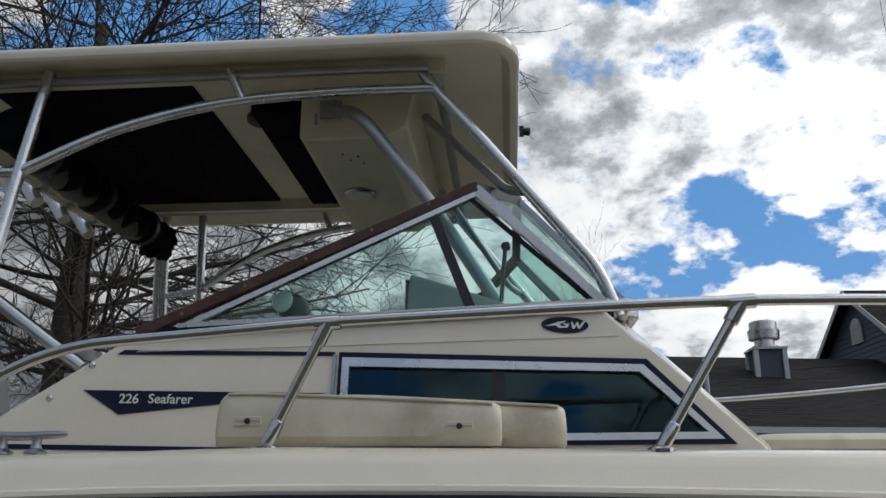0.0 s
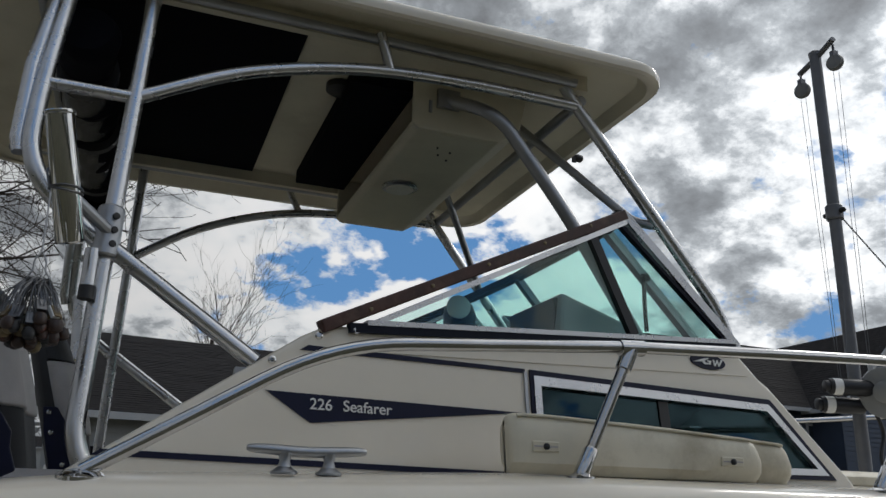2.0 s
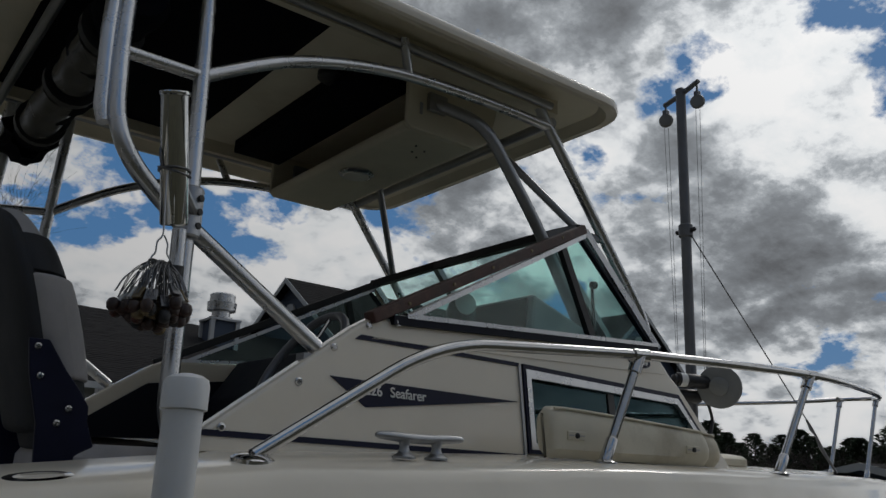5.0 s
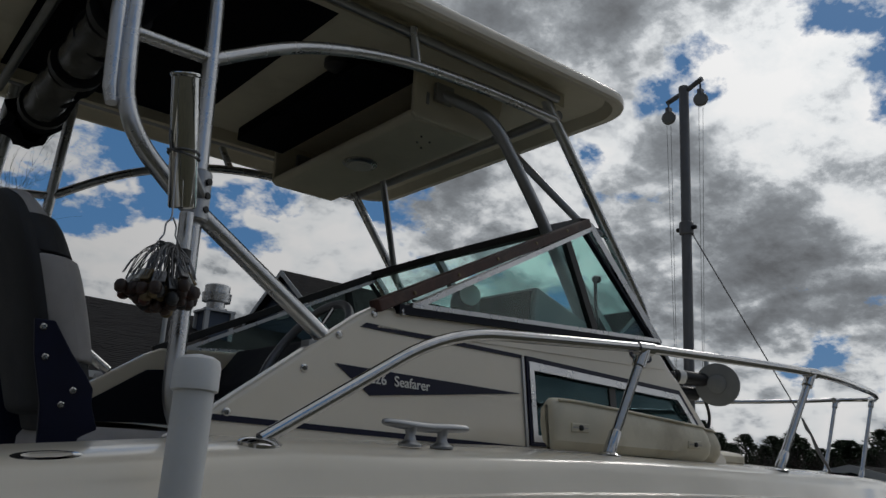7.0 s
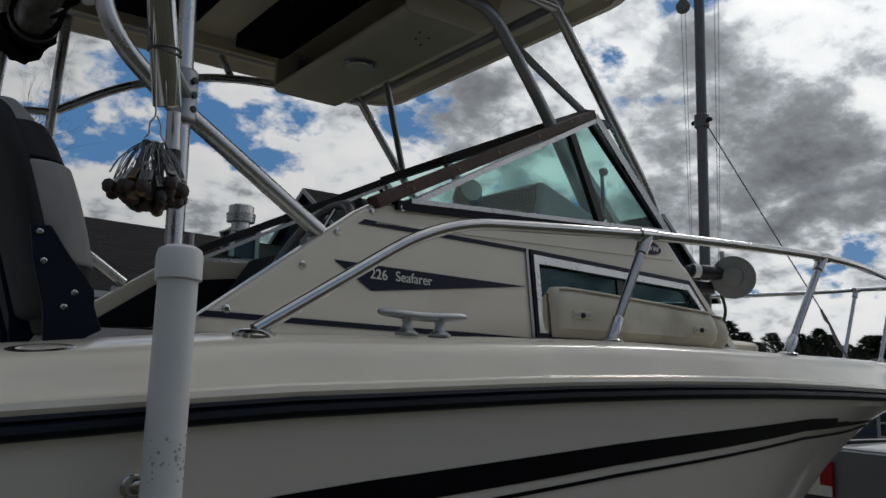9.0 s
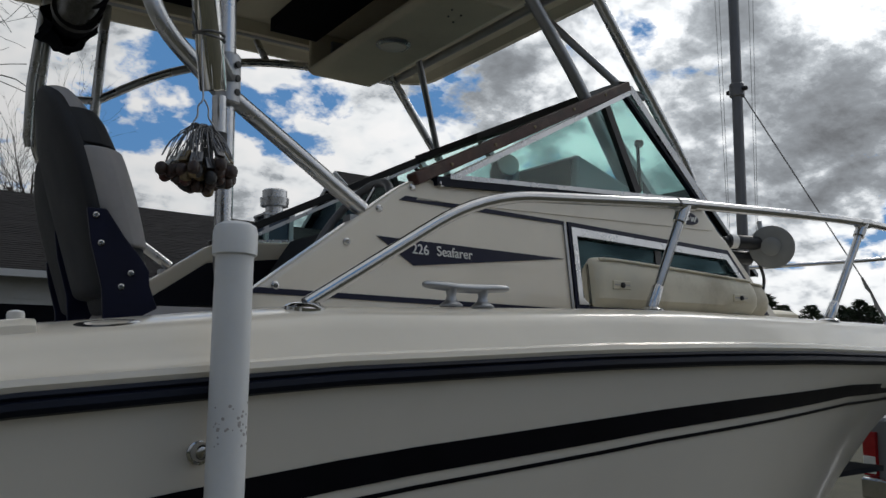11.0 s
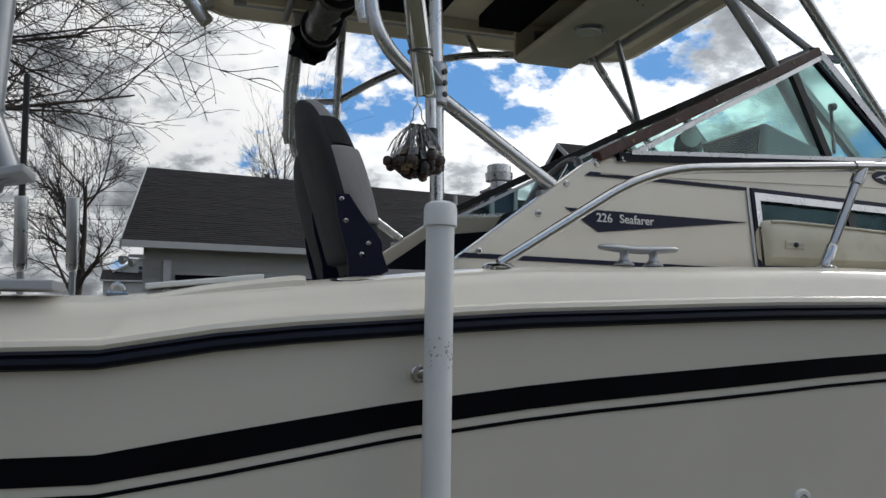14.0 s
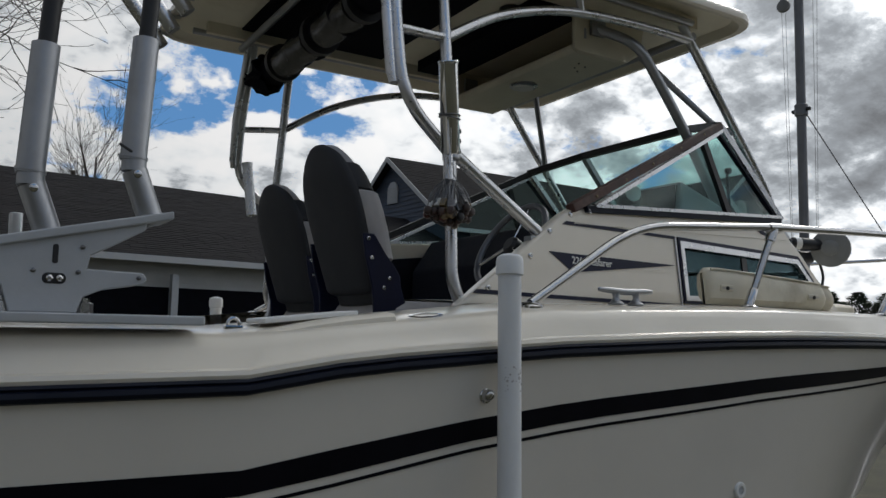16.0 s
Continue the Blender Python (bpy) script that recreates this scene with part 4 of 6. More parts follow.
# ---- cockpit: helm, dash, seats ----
# sole and liners carry the cockpit's shade in their grey
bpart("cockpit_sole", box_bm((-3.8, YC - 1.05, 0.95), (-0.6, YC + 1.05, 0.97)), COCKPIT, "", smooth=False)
for s in (-1, 1):
    y = YC + s * 0.875
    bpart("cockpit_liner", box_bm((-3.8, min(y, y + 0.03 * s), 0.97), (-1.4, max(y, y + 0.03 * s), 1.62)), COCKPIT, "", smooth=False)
    # navy liner on the cabin side; its near-black tone also holds the shade there
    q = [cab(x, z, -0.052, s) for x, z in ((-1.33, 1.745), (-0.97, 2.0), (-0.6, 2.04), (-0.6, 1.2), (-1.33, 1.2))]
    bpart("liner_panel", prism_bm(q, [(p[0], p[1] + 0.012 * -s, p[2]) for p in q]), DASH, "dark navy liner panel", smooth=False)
bpart("transom_cap", box_bm((-3.9, YC - 1.1, 1.58), (-3.6, YC + 1.1, 1.64)), GEL, "", smooth=False)

dash = fitting("dashboard", "dark navy dashboard behind the windshield", "dashboard", (-0.45, YC, 1.97))
prof = [(-0.32, -0.45), (-0.32, -0.02), (-0.22, 0.13), (0.0, 0.165), (0.75, 0.20), (0.75, 0.10), (0.0, -0.45)]
place(part("console", prism_bm([(x - 0.45, 2.24, z + 1.97) for x, z in prof], [(x - 0.45, 2 * YC - 2.24, z + 1.97) for x, z in prof]), DASH, dash, "", False, 0.01), dash)
box1 = fitting("chart_plotter", "pale grey boxed instrument with a cover on the dash", "instrument", (-0.20, 2.42, 2.14))
part("case", prism_bm([(-0.06, -0.16, 0), (0.22, -0.16, 0.01), (0.22, -0.16, 0.045), (-0.05, -0.16, 0.135)], [(-0.06, 0.16, 0), (0.22, 0.16, 0.01), (0.22, 0.16, 0.045), (-0.05, 0.16, 0.135)]), PAINT_GREY, box1, "", False, 0.012)
part("screen", prism_bm([(-0.064, -0.14, 0.02), (-0.052, -0.14, 0.12), (-0.064, -0.14, 0.12)], [(-0.064, 0.14, 0.02), (-0.052, 0.14, 0.12), (-0.064, 0.14, 0.12)]), BLACK, box1, "black screen", False)
cmp_ = fitting("compass", "small black compass with a pale dial on the dash", "compass", (-0.565, 2.224, 2.118))
part("housing", lathe_bm([(0.035, 0.0), (0.04, 0.02), (0.042, 0.05), (0.034, 0.075), (0.012, 0.09)], (0, 0, 0), (0, 0, 1), 18), BLACK, cmp_)
part("dial", lathe_bm([(0.030, 0.0), (0.030, 0.006), (0.026, 0.008)], (-0.02, -0.042, 0.06), (-0.3, -1, 0.15), 20), WHITE, cmp_, "pale round dial")
wheel = fitting("steering_wheel", "dark rimmed steering wheel with steel spokes", "steering wheel", (-0.95, 2.42, 1.985))
axis = Vector((-0.86, 0.0, 0.5)).normalized()
u_ = Vector((0, 1, 0))
v_ = axis.cross(u_)
ring = [u_ * math.cos(a) * 0.17 + v_ * math.sin(a) * 0.17 for a in np.linspace(0, 2 * math.pi, 33)]
part("rim", tube_bm(ring, 0.012, 10), MAST_GREY, wheel)
for a in (0.5, 2.6, 4.7):
    part("spoke", tube_bm([(0, 0, 0), u_ * math.cos(a) * 0.165 + v_ * math.sin(a) * 0.165], 0.006, 8), STEEL, wheel, "steel spoke")
part("hub", lathe_bm([(0.035, -0.10), (0.035, 0.0), (0.025, 0.012)], (0, 0, 0), axis, 14), BLACK, wheel)


def helm_seat(at):
    s = fitting("helm_seat", "grey and charcoal upholstered bucket seat with navy hinges", "boat seat", at, "helm seats")
    # back shell: leans aft a little, wider in the middle, rounded head
    def shell(scale, x_off, depth, name, mat, z0, z1, label="", lean=0.160):
        rows = []
        n = 16
        for k in range(n + 1):
            u = k / n
            z = z0 + (z1 - z0) * u
            hz = (z - 0.0) / 0.49
            w = 0.18 * scale * (0.86 + 0.22 * math.sin(min(1.0, hz) * math.pi * 0.62))
            if hz > 0.55:
                w *= math.sqrt(max(0.02, 1 - ((hz - 0.55) / 0.455) ** 2.2))
            xc = x_off - lean * hz
            d = depth * (1.0 if hz < 0.8 else max(0.3, 1 - (hz - 0.8) * 2.2))
            bulge = 0.03 * math.sin(math.pi * min(1, hz))
            rows.append([(xc + dx, dy * w, z) for dx, dy in ((-d * 0.5, -0.7), (-d * 0.25, -1.0), (d * 0.25, -1.0), (d * 0.5 + bulge, -0.72), (d * 0.42 + bulge * 0.4, -0.3), (d * 0.42 + bulge * 0.4, 0.3), (d * 0.5 + bulge, 0.72), (d * 0.25, 1.0), (-d * 0.25, 1.0), (-d * 0.5, 0.7), (-d * 0.58, 0.0))])
        bm = loft_bm(rows, closed=True)
        bm.verts.ensure_lookup_table()
        m = len(rows[0])
        bm.faces.new(bm.verts[:m][::-1])
        bm.faces.new(bm.verts[-m:])
        ob = part(name, bm, mat, s, label)
        sub = ob.modifiers.new("smooth", "SUBSURF")
        sub.levels = sub.render_levels = 2
        return ob
    shell(1.0, -0.02, 0.058, "back_shell", SEAT_DARK, 0.03, 0.49, "charcoal seat back", 0.138)
    shell(0.99, 0.022, 0.09, "lower_bolster", SEAT_DARK, 0.0, 0.15, "charcoal lower bolster")
    shell(1.03, 0.024, 0.10, "grey_bolster", SEAT_GREY, 0.13, 0.34, "light grey padded bolster")
    shell(1.01, 0.020, 0.09, "upper_bolster", SEAT_DARK, 0.335, 0.42, "charcoal upper bolster")
    shell(0.99, 0.014, 0.078, "head_pad", SEAT_GREY, 0.40, 0.482, "light grey head pad")
    bm = bmesh.new()
    loop = rounded_rect(-0.02, -0.215, 0.40, 0.215, 0.08)
    rows = [[(x, y, z) for x, y in loop] for z in (-0.10, -0.01)] + [[(0.19 + (x - 0.19) * 0.93, y * 0.93, 0.015) for x, y in loop]]
    loft_bm(rows, closed=True, bm=bm)
    bm.verts.ensure_lookup_table()
    bm.faces.new(bm.verts[-len(loop):])
    bm.faces.new(bm.verts[:len(loop)][::-1])
    part("seat_base", bm, SEAT_GREY, s, "grey seat cushion")
    for sy in (-1, 1):
        y = sy * 0.195
        lp = [(-0.05, -0.06), (0.062, -0.06), (0.066, -0.03), (0.045, 0.02), (0.032, 0.055), (0.030, 0.085), (0.012, 0.112), (-0.02, 0.150), (-0.058, 0.205), (-0.095, 0.205), (-0.085, 0.14), (-0.06, 0.05)]
        h = part("hinge", prism_bm([(x, y - 0.006, z) for x, z in lp], [(x, y + 0.006, z) for x, z in lp]), NAVY, s, "navy metal hinge bracket", False, 0.003)
        for x, z in ((-0.007, 0.078), (-0.024, 0.050), (-0.078, 0.19), (-0.066, 0.135)):
            part("bolt", lathe_bm([(0.0065, 0), (0.0065, 0.003), (0.004, 0.005)], (x, y + sy * 0.006, z), (0, sy, 0), 12), STEEL, h, "steel bolt")
    part("pedestal", lathe_bm([(0.13, -0.76), (0.13, -0.74), (0.05, -0.72), (0.05, -0.11), (0.12, -0.10)], (0.19, 0, 0), (0, 0, 1), 20), ALU_DULL, s, "aluminium pedestal")
    return s


st = helm_seat((-1.555, 2.375, 1.745))
copy_thing(st, Matrix.Translation((-1.46, 3.08, 1.735)) @ Matrix.Rotation(radians(4), 4, "Z"))
pr = fitting("cockpit_rail", "bent aluminium grab rail beside the seat", "handrail", (-1.61, 3.3, 1.65))
place(part("rail", tube_bm(round_path([(-1.61, 3.42, 1.62), (-1.49, 3.42, 1.70), (-1.475, 3.42, 1.80), (-1.49, 3.44, 1.94)], 0.05), 0.012), ALU, pr), pr)

# ---- rod holder on the aft leg, with a bundle of clips ----
rh = fitting("clamp_rod_holder", "polished steel rod holder clamped to the frame", "rod holder", (-1.48, 1.99, 2.19))
lo, hi = Vector((-1.462, 2.012, 2.176)), Vector((-1.513, 1.951, 2.420))
ax = (hi - lo).normalized()
L = (hi - lo).length
bm = lathe_bm([(0.024, 0), (0.0266, 0.004), (0.0268, L - 0.012), (0.0272, L - 0.007), (0.0295, L - 0.005), (0.0298, L - 0.001), (0.0285, L + 0.001), (0.0255, L - 0.004), (0.0245, L - 0.08)], lo, ax, 32)
place(part("tube", bm, CHROME, rh, "mirror polished tube"), rh)
cc = Vector((-1.403, 2.105, 2.235))
bm = lathe_bm([(0.024, -0.056), (0.027, -0.052), (0.027, 0.052), (0.024, 0.056)], cc, (0.01, 0.08, 1), 20)
place(part("clamp", bm, ALU_DULL, rh, "slotted aluminium clamp"), rh)
for dz in (-0.03, 0.0, 0.03):
    place(part("clamp_slot", lathe_bm([(0.0075, 0), (0.0075, 0.004), (0.005, 0.0045)], cc + Vector((0.012, -0.0245, dz)), (0.45, -1, 0), 12), BLACK, rh, "dark bolt slot"), rh)
place(part("bracket", tube_bm([cc + Vector((0, -0.02, 0)), (lo + hi) / 2 + Vector((0, 0.0, -0.02))], 0.012, 10), ALU_DULL, rh), rh)
place(part("leg_plug", tube_bm([(-1.425, 2.085, 2.19), (-1.424, 2.080, 2.088)], 0.015, 14), ALU, rh, "tube stub with a black end"), rh)
place(part("plug_end", tube_bm([(-1.424, 2.080, 2.112), (-1.424, 2.079, 2.085)], 0.0162, 14), BLACK, rh, "black rubber end"), rh)

rng = random.Random(4)
clips = fitting("clip_bundle", "bundle of wire clips with brass and red beads on a hook", "tackle bundle", (-1.499, 1.948, 2.106))
hk = [(-0.006, 0.012, 0.15), (-0.002, 0.004, 0.06), (-0.002, 0, 0.030), (-0.010, 0, 0.016), (-0.011, 0, -0.004), (-0.017, 0, -0.018), (0.0, 0, -0.028), (0.018, 0, -0.018), (0.010, 0, -0.003), (0.009, 0, 0.014), (0.001, 0, 0.030)]
part("hook", tube_bm(smooth_path(hk, 5), 0.0017, 8), ALU_DULL, clips, "bent wire hook")
org = Vector((-1.499, 1.948, 2.106))
mid_t = lo.lerp(hi, 0.40)
ua = ax.orthogonal().normalized()
va = ax.cross(ua)
wrap = [mid_t + (ua * math.cos(q) + va * math.sin(q)) * 0.0295 + ax * (0.010 * math.sin(q * 0.5 + k * 0.1)) - org for k, q in enumerate(np.linspace(0, 4 * math.pi, 40))]
part("tie", tube_bm(wrap, 0.0024, 6), WIRE, clips, "twisted wire tie")
part("tie_tail", tube_bm(smooth_path([mid_t + Vector((-0.028, -0.01, 0.0)) - org, mid_t + Vector((-0.036, -0.012, 0.03)) - org, mid_t + Vector((-0.030, -0.004, 0.05)) - org], 5), 0.0024, 6), WIRE, clips, "loose end of the tie")
for k in range(52):
    a, rad = rng.uniform(0, 2 * math.pi), 0.073 * math.sqrt(rng.uniform(0.03, 1))
    ex, ey, ez = math.cos(a) * rad, math.sin(a) * rad * 0.8, -0.096 - 0.038 * (1 - rad / 0.078) + rng.uniform(-0.010, 0.010)
    mid = Vector((ex * 0.70, ey * 0.70, -0.048 + rng.uniform(-0.01, 0.008)))
    top = Vector((rng.uniform(-0.02, 0.02), rng.uniform(-0.006, 0.006), -0.018))
    end = Vector((ex, ey, ez + 0.016))
    off = Vector((-math.sin(a), math.cos(a), 0)) * 0.005
    part("wire", tube_bm(smooth_path([top, mid + off, end + off * 0.5], 4), 0.0010, 5), WIRE, clips)
    part("wire", tube_bm(smooth_path([top, mid - off, end - off * 0.5], 4), 0.0010, 5), WIRE, clips)
    if rng.random() < 0.75:
        tilt = Vector((ex, ey, -0.09)).normalized()
        side_v = Vector((-math.sin(a), math.cos(a), 0))
        out_v = tilt.cross(side_v)
        c0 = Vector((ex, ey, ez + 0.004)) * 0.97
        loop = [c0 + side_v * (0.0085 * i) + out_v * (0.004 * j) for i, j in ((-1, -1), (1, -1), (1, 1), (-1, 1))]
        part("clip_body", prism_bm(loop, [p - tilt * 0.024 for p in loop]), WHITE if rng.random() < 0.35 else (BRASS if rng.random() < 0.75 else WIRE), clips, "small metal clip", False, 0.0015)
    part("bead", lathe_bm([(0.004, 0.012), (0.0095, 0.0085), (0.0120, 0.0), (0.0095, -0.0085), (0.004, -0.012)], (ex, ey, ez - 0.008), (ex * 2, ey * 2, -1), 10), (LEAD, LEAD, BLACK, LEAD, BRASS)[rng.choice((0, 0, 1, 1, 2, 2, 3, 3, 3, 4))], clips, "dark red-brown sinker bead")

# ---- canvas roll and rocket holders under the hardtop's aft edge ----
rl = fitting("enclosure_roll", "rolled black canvas and clear vinyl strapped under the roof", "canvas roll", (-1.50, YC, 2.78))
def roll_path(y0, y1, n=40, amp=0.006):
    return [(-1.525 + amp * math.sin(k * 0.9), y0 + (y1 - y0) * k / n, 2.775 + amp * math.cos(k * 1.3)) for k in range(n + 1)]
pth = roll_path(2.26, 3.43)
place(part("canvas", tube_bm(pth, [0.062 + 0.008 * math.sin(k * 1.7) + 0.006 * math.sin(k * 0.6) for k in range(len(pth))], 16), CANVAS, rl, "black canvas roll"), rl)
flap = []
for k in range(9):
    u = k / 8
    ring = []
    for q in range(18):
        a = 2 * math.pi * q / 18
        rr = (0.070 + 0.016 * math.sin(3 * a + 5 * u) + 0.010 * math.sin(7 * a + 2 * u)) * (1 - 0.35 * u * u)
        ring.append((-1.53 + rr * math.cos(a) * 1.15 - 0.02 * u, 3.36 + 0.13 * u, 2.768 - 0.022 * u + rr * math.sin(a)))
    flap.append(ring)
bm = loft_bm(flap, closed=True)
bm.verts.ensure_lookup_table()
bm.faces.new(bm.verts[-18:])
place(part("loose_end", bm, CANVAS, rl, "crumpled end of the black canvas"), rl)
for y0, y1 in ((2.5, 2.78), (2.88, 3.2)):
    p2 = [(x - 0.016, y, z - 0.02) for x, y, z in roll_path(y0, y1, 10, 0.003)]
    place(part("clear_panel", tube_bm(p2, 0.058, 18), CLEAR_ROLL, rl, "rolled clear vinyl window"), rl)
for y in (2.45, 2.83, 3.22):
    place(part("strap", tube_bm([(-1.53, y, 2.77), (-1.53, y + 0.03, 2.77)], 0.078, 18), BLACK, rl, "black strap"), rl)
place(part("crossbar", tube_bm([(-1.64, 2.25, 2.875), (-1.64, 3.46, 2.875)], 0.015), ALU_DULL, rl, "aluminium crossbar"), rl)
for k in range(7):
    y = 3.58 - k * 0.22
    r_ = fitting("rocket_rod_holder", "brushed aluminium rod holder tube at the roof's aft edge", "rod holder", (-1.985, y, 2.905), "roof rod holders")
    part("tube", lathe_bm([(0.029, -0.06), (0.030, 0.0), (0.030, 0.24), (0.033, 0.26), (0.028, 0.255), (0.027, 0.15)], (0, 0, 0), (-0.60, 0.10, 0.80), 20), ALU, r_)
    part("bracket", box_bm((-0.01, -0.018, 0.012), (0.06, 0.018, 0.028)), ALU_DULL, r_, "", False)
psr = fitting("frame_rod_holder", "short aluminium rod holder on the far hoop", "rod holder", (-1.535, 3.60, 2.29))
part("tube", lathe_bm([(0.022, -0.12), (0.022, 0.10), (0.025, 0.12), (0.020, 0.115)], (0, 0, 0), (-0.1, 0.1, 1), 20), ALU, psr)
# nav light at the hardtop's front edge
nl = fitting("spot_light", "small dark roof light at the hardtop's front", "lamp", (0.090, 2.75, 2.93))
part("body", lathe_bm([(0.008, 0), (0.014, 0.005), (0.015, 0.022), (0.012, 0.028)], (0, 0, 0.0), (1, 0, -0.1), 16), BLACK, nl)
part("lens", lathe_bm([(0.012, 0.028), (0.008, 0.031)], (0, 0, 0.0), (1, 0, -0.1), 16), LENS, nl, "clear lens")
part("bracket", box_bm((-0.012, -0.004, -0.02), (0.004, 0.004, 0.02)), BLACK, nl, "", False)
# oddments on the underside
for x, y in ((-1.86, 2.50), (-1.86, 2.58), (-1.84, 2.66), (-0.52, 2.55), (-0.50, 2.60), (-0.47, 2.57), (-0.46, 2.63)):
    z = HZ + 0.042 if x < -1 else 2.774
    hpart("screw_hole", lathe_bm([(0.0035, -0.004), (0.0035, 0.004)], (x, y, z), (0, 0, 1), 10), BLACK)
hpart("box_latch", box_bm((-0.592, BY0 - 0.003, 2.83), (-0.582, BY0 + 0.004, 2.87)), ALU_DULL, "", False)
hpart("small_speaker", lathe_bm([(0.045, 0), (0.045, 0.02), (0.03, 0.03)], (-0.83, 2.60, HZ + 0.042), (0, 0, -1), 18), BLACK, "round black speaker")
hpart("dark_tray", box_bm((-0.82, 2.47, HZ - 0.006), (-0.625, 3.36, HZ + 0.048)), CANVAS, "dark tray panel", False)

# ---- mast with pulleys, winch drum and stays ----
mast = fitting("deck_mast", "grey pole mast with two hanging pulleys and thin wires", "mast", (1.58, 2.985, 1.79))
mp = lambda n_, b_, m_, l_="", sm=True: place(part(n_, b_, m_, mast, l_, sm), mast)
mp("pole", tube_bm([(1.575, 2.985, 1.78), (1.58, 2.985, 3.83)], 0.027, 18), MAST_GREY, "grey pole")
mp("yard", tube_bm([(1.60, 3.11, 3.795), (1.585, 2.985, 3.815), (1.57, 2.86, 3.85)], 0.014, 10), MAST_GREY, "short crossbar")
for y, z in ((3.095, 3.72), (2.885, 3.765)):
    pl = mp("pulley", lathe_bm([(0.012, -0.018), (0.035, -0.016), (0.040, -0.006), (0.040, 0.006), (0.035, 0.016), (0.012, 0.018)], (1.59, y, z - 0.025), (0.9, 0.35, 0), 20), DRUM, "grey pulley block")
    mp("shackle", tube_bm([(1.59, y, z + 0.07), (1.59, y, z - 0.02)], 0.006, 8), MAST_GREY)
    for dx in (-0.008, 0.008):
        mp("wire", tube_bm([(1.59 + dx, y - dx, z - 0.07), (1.585 + dx * 0.6, 2.985 + (y - 2.985) * 0.75, 2.1)], 0.0012, 5), MAST_GREY, "thin wire")
mp("collar", lathe_bm([(0.034, -0.035), (0.038, -0.03), (0.038, 0.03), (0.034, 0.035)], (1.578, 2.985, 3.015), (0, 0, 1), 18), MAST_GREY, "aluminium collar")
for y in (-0.05, 0.05):
    mp("collar_knob", lathe_bm([(0.012, 0), (0.012, 0.02), (0.006, 0.025)], (1.578, 2.985 + y * 0.75, 3.015), (0, y, 0), 10), BLACK, "black knob")
mp("forestay", tube_bm([(1.60, 2.96, 2.98), (2.45, 2.86, 2.08)], 0.0035, 6), MAST_GREY, "wire forestay")
mp("turnbuckle", tube_bm([(2.45, 2.86, 2.08), (2.49, 2.858, 2.03), (2.53, 2.857, 2.0), (2.58, 2.855, 1.93), (2.72, 2.85, 1.80)], [0.006, 0.011, 0.007, 0.011, 0.006], 8), MAST_GREY, "rusty turnbuckle")
mp("backstay", tube_bm([(1.585, 2.97, 2.97), (1.45, 2.9, 2.25)], 0.002, 5), MAST_GREY, "thin wire")
for y, z in ((3.095, 3.72), (2.885, 3.765)):
    mp("pulley_strap", box_bm((1.575, y - 0.012, z - 0.045), (1.605, y + 0.012, z + 0.035)), MAST_GREY, "dark pulley strap", False)
mp("truck_cap", lathe_bm([(0.029, -0.01), (0.03, 0.012), (0.02, 0.02)], (1.58, 2.985, 3.83), (0, 0, 1), 16), MAST_GREY, "mast cap")
drum = fitting("line_winch", "grey plastic line drum with two black motor cylinders", "winch", (1.54, 2.80, 2.175))
part("drum", lathe_bm([(0.085, -0.03), (0.102, -0.026), (0.104, -0.018), (0.06, -0.012), (0.06, 0.012), (0.104, 0.018), (0.102, 0.026), (0.085, 0.03)], (0, 0, 0), (0.88, 0.47, 0.06), 36), DRUM, drum, "grey spool drum")
for dy, dz in ((0.045, 0.020), (0.095, -0.048)):
    d_ = Vector((-0.93, 0.36, 0.03)).normalized()
    p0 = Vector((-0.035, dy, dz))
    part("motor", lathe_bm([(0.030, 0), (0.034, 0.01), (0.034, 0.165), (0.030, 0.172)], p0, d_, 20), BLACK, drum, "black motor cylinder")
    part("motor_label", lathe_bm([(0.0338, 0.124), (0.0346, 0.125), (0.0346, 0.158), (0.0338, 0.159)], p0, d_, 20), WHITE, drum, "white label band with dark print")
    e_ = d_.cross(Vector((0, 0, 1))).normalized()
    for q in range(4):
        a_ = -1.5 + q * 0.9
        o_ = e_ * math.cos(a_) + Vector((0, 0, 1)) * math.sin(a_)
        part("label_print", lathe_bm([(0.010, -0.001), (0.008, 0.0015)], p0 + d_ * (0.125 + 0.013 * (q % 3)) + o_ * 0.0342, o_, 8), BLACK, drum, "dark print")
    part("motor_collar", lathe_bm([(0.024, 0.172), (0.024, 0.19), (0.015, 0.193)], p0, d_, 16), BLACK, drum, "black end collar")
part("drum_hub", lathe_bm([(0.045, 0), (0.045, 0.012), (0.03, 0.02), (0.012, 0.022)], (-0.026, -0.014, 0.0), (-0.88, -0.47, -0.06), 20), DRUM, drum, "grey hub boss")
part("arm", tube_bm([(-0.02, 0.03, 0.0), (-0.02, 0.05, 0.13)], 0.012, 10), PAINT_GREY, drum, "short arm")
part("mount", tube_bm([(0.0, 0.03, 0.0), (0.04, 0.185, -0.02)], 0.022, 12), ALU_DULL, drum, "mounting arm to the mast")
part("cable", tube_bm(smooth_path([(0.0, 0.08, -0.05), (0.03, 0.07, -0.15), (-0.01, 0.06, -0.25), (0.0, 0.05, -0.36)], 6), 0.008, 8), BLACK, drum, "black cable")
hl = fitting("cabin_spotlight", "small chrome lamp on the cabin front", "lamp", (0.345, 2.30, 2.135))
part("body", lathe_bm([(0.01, -0.05), (0.03, -0.03), (0.036, 0.0), (0.034, 0.006)], (0, 0, 0.03), (1, 0, -0.3), 18), ALU_DULL, hl)
part("lens", lathe_bm([(0.032, 0.006), (0.02, 0.012)], (0, 0, 0.03), (1, 0, -0.3), 18), LENS, hl, "pale lens")
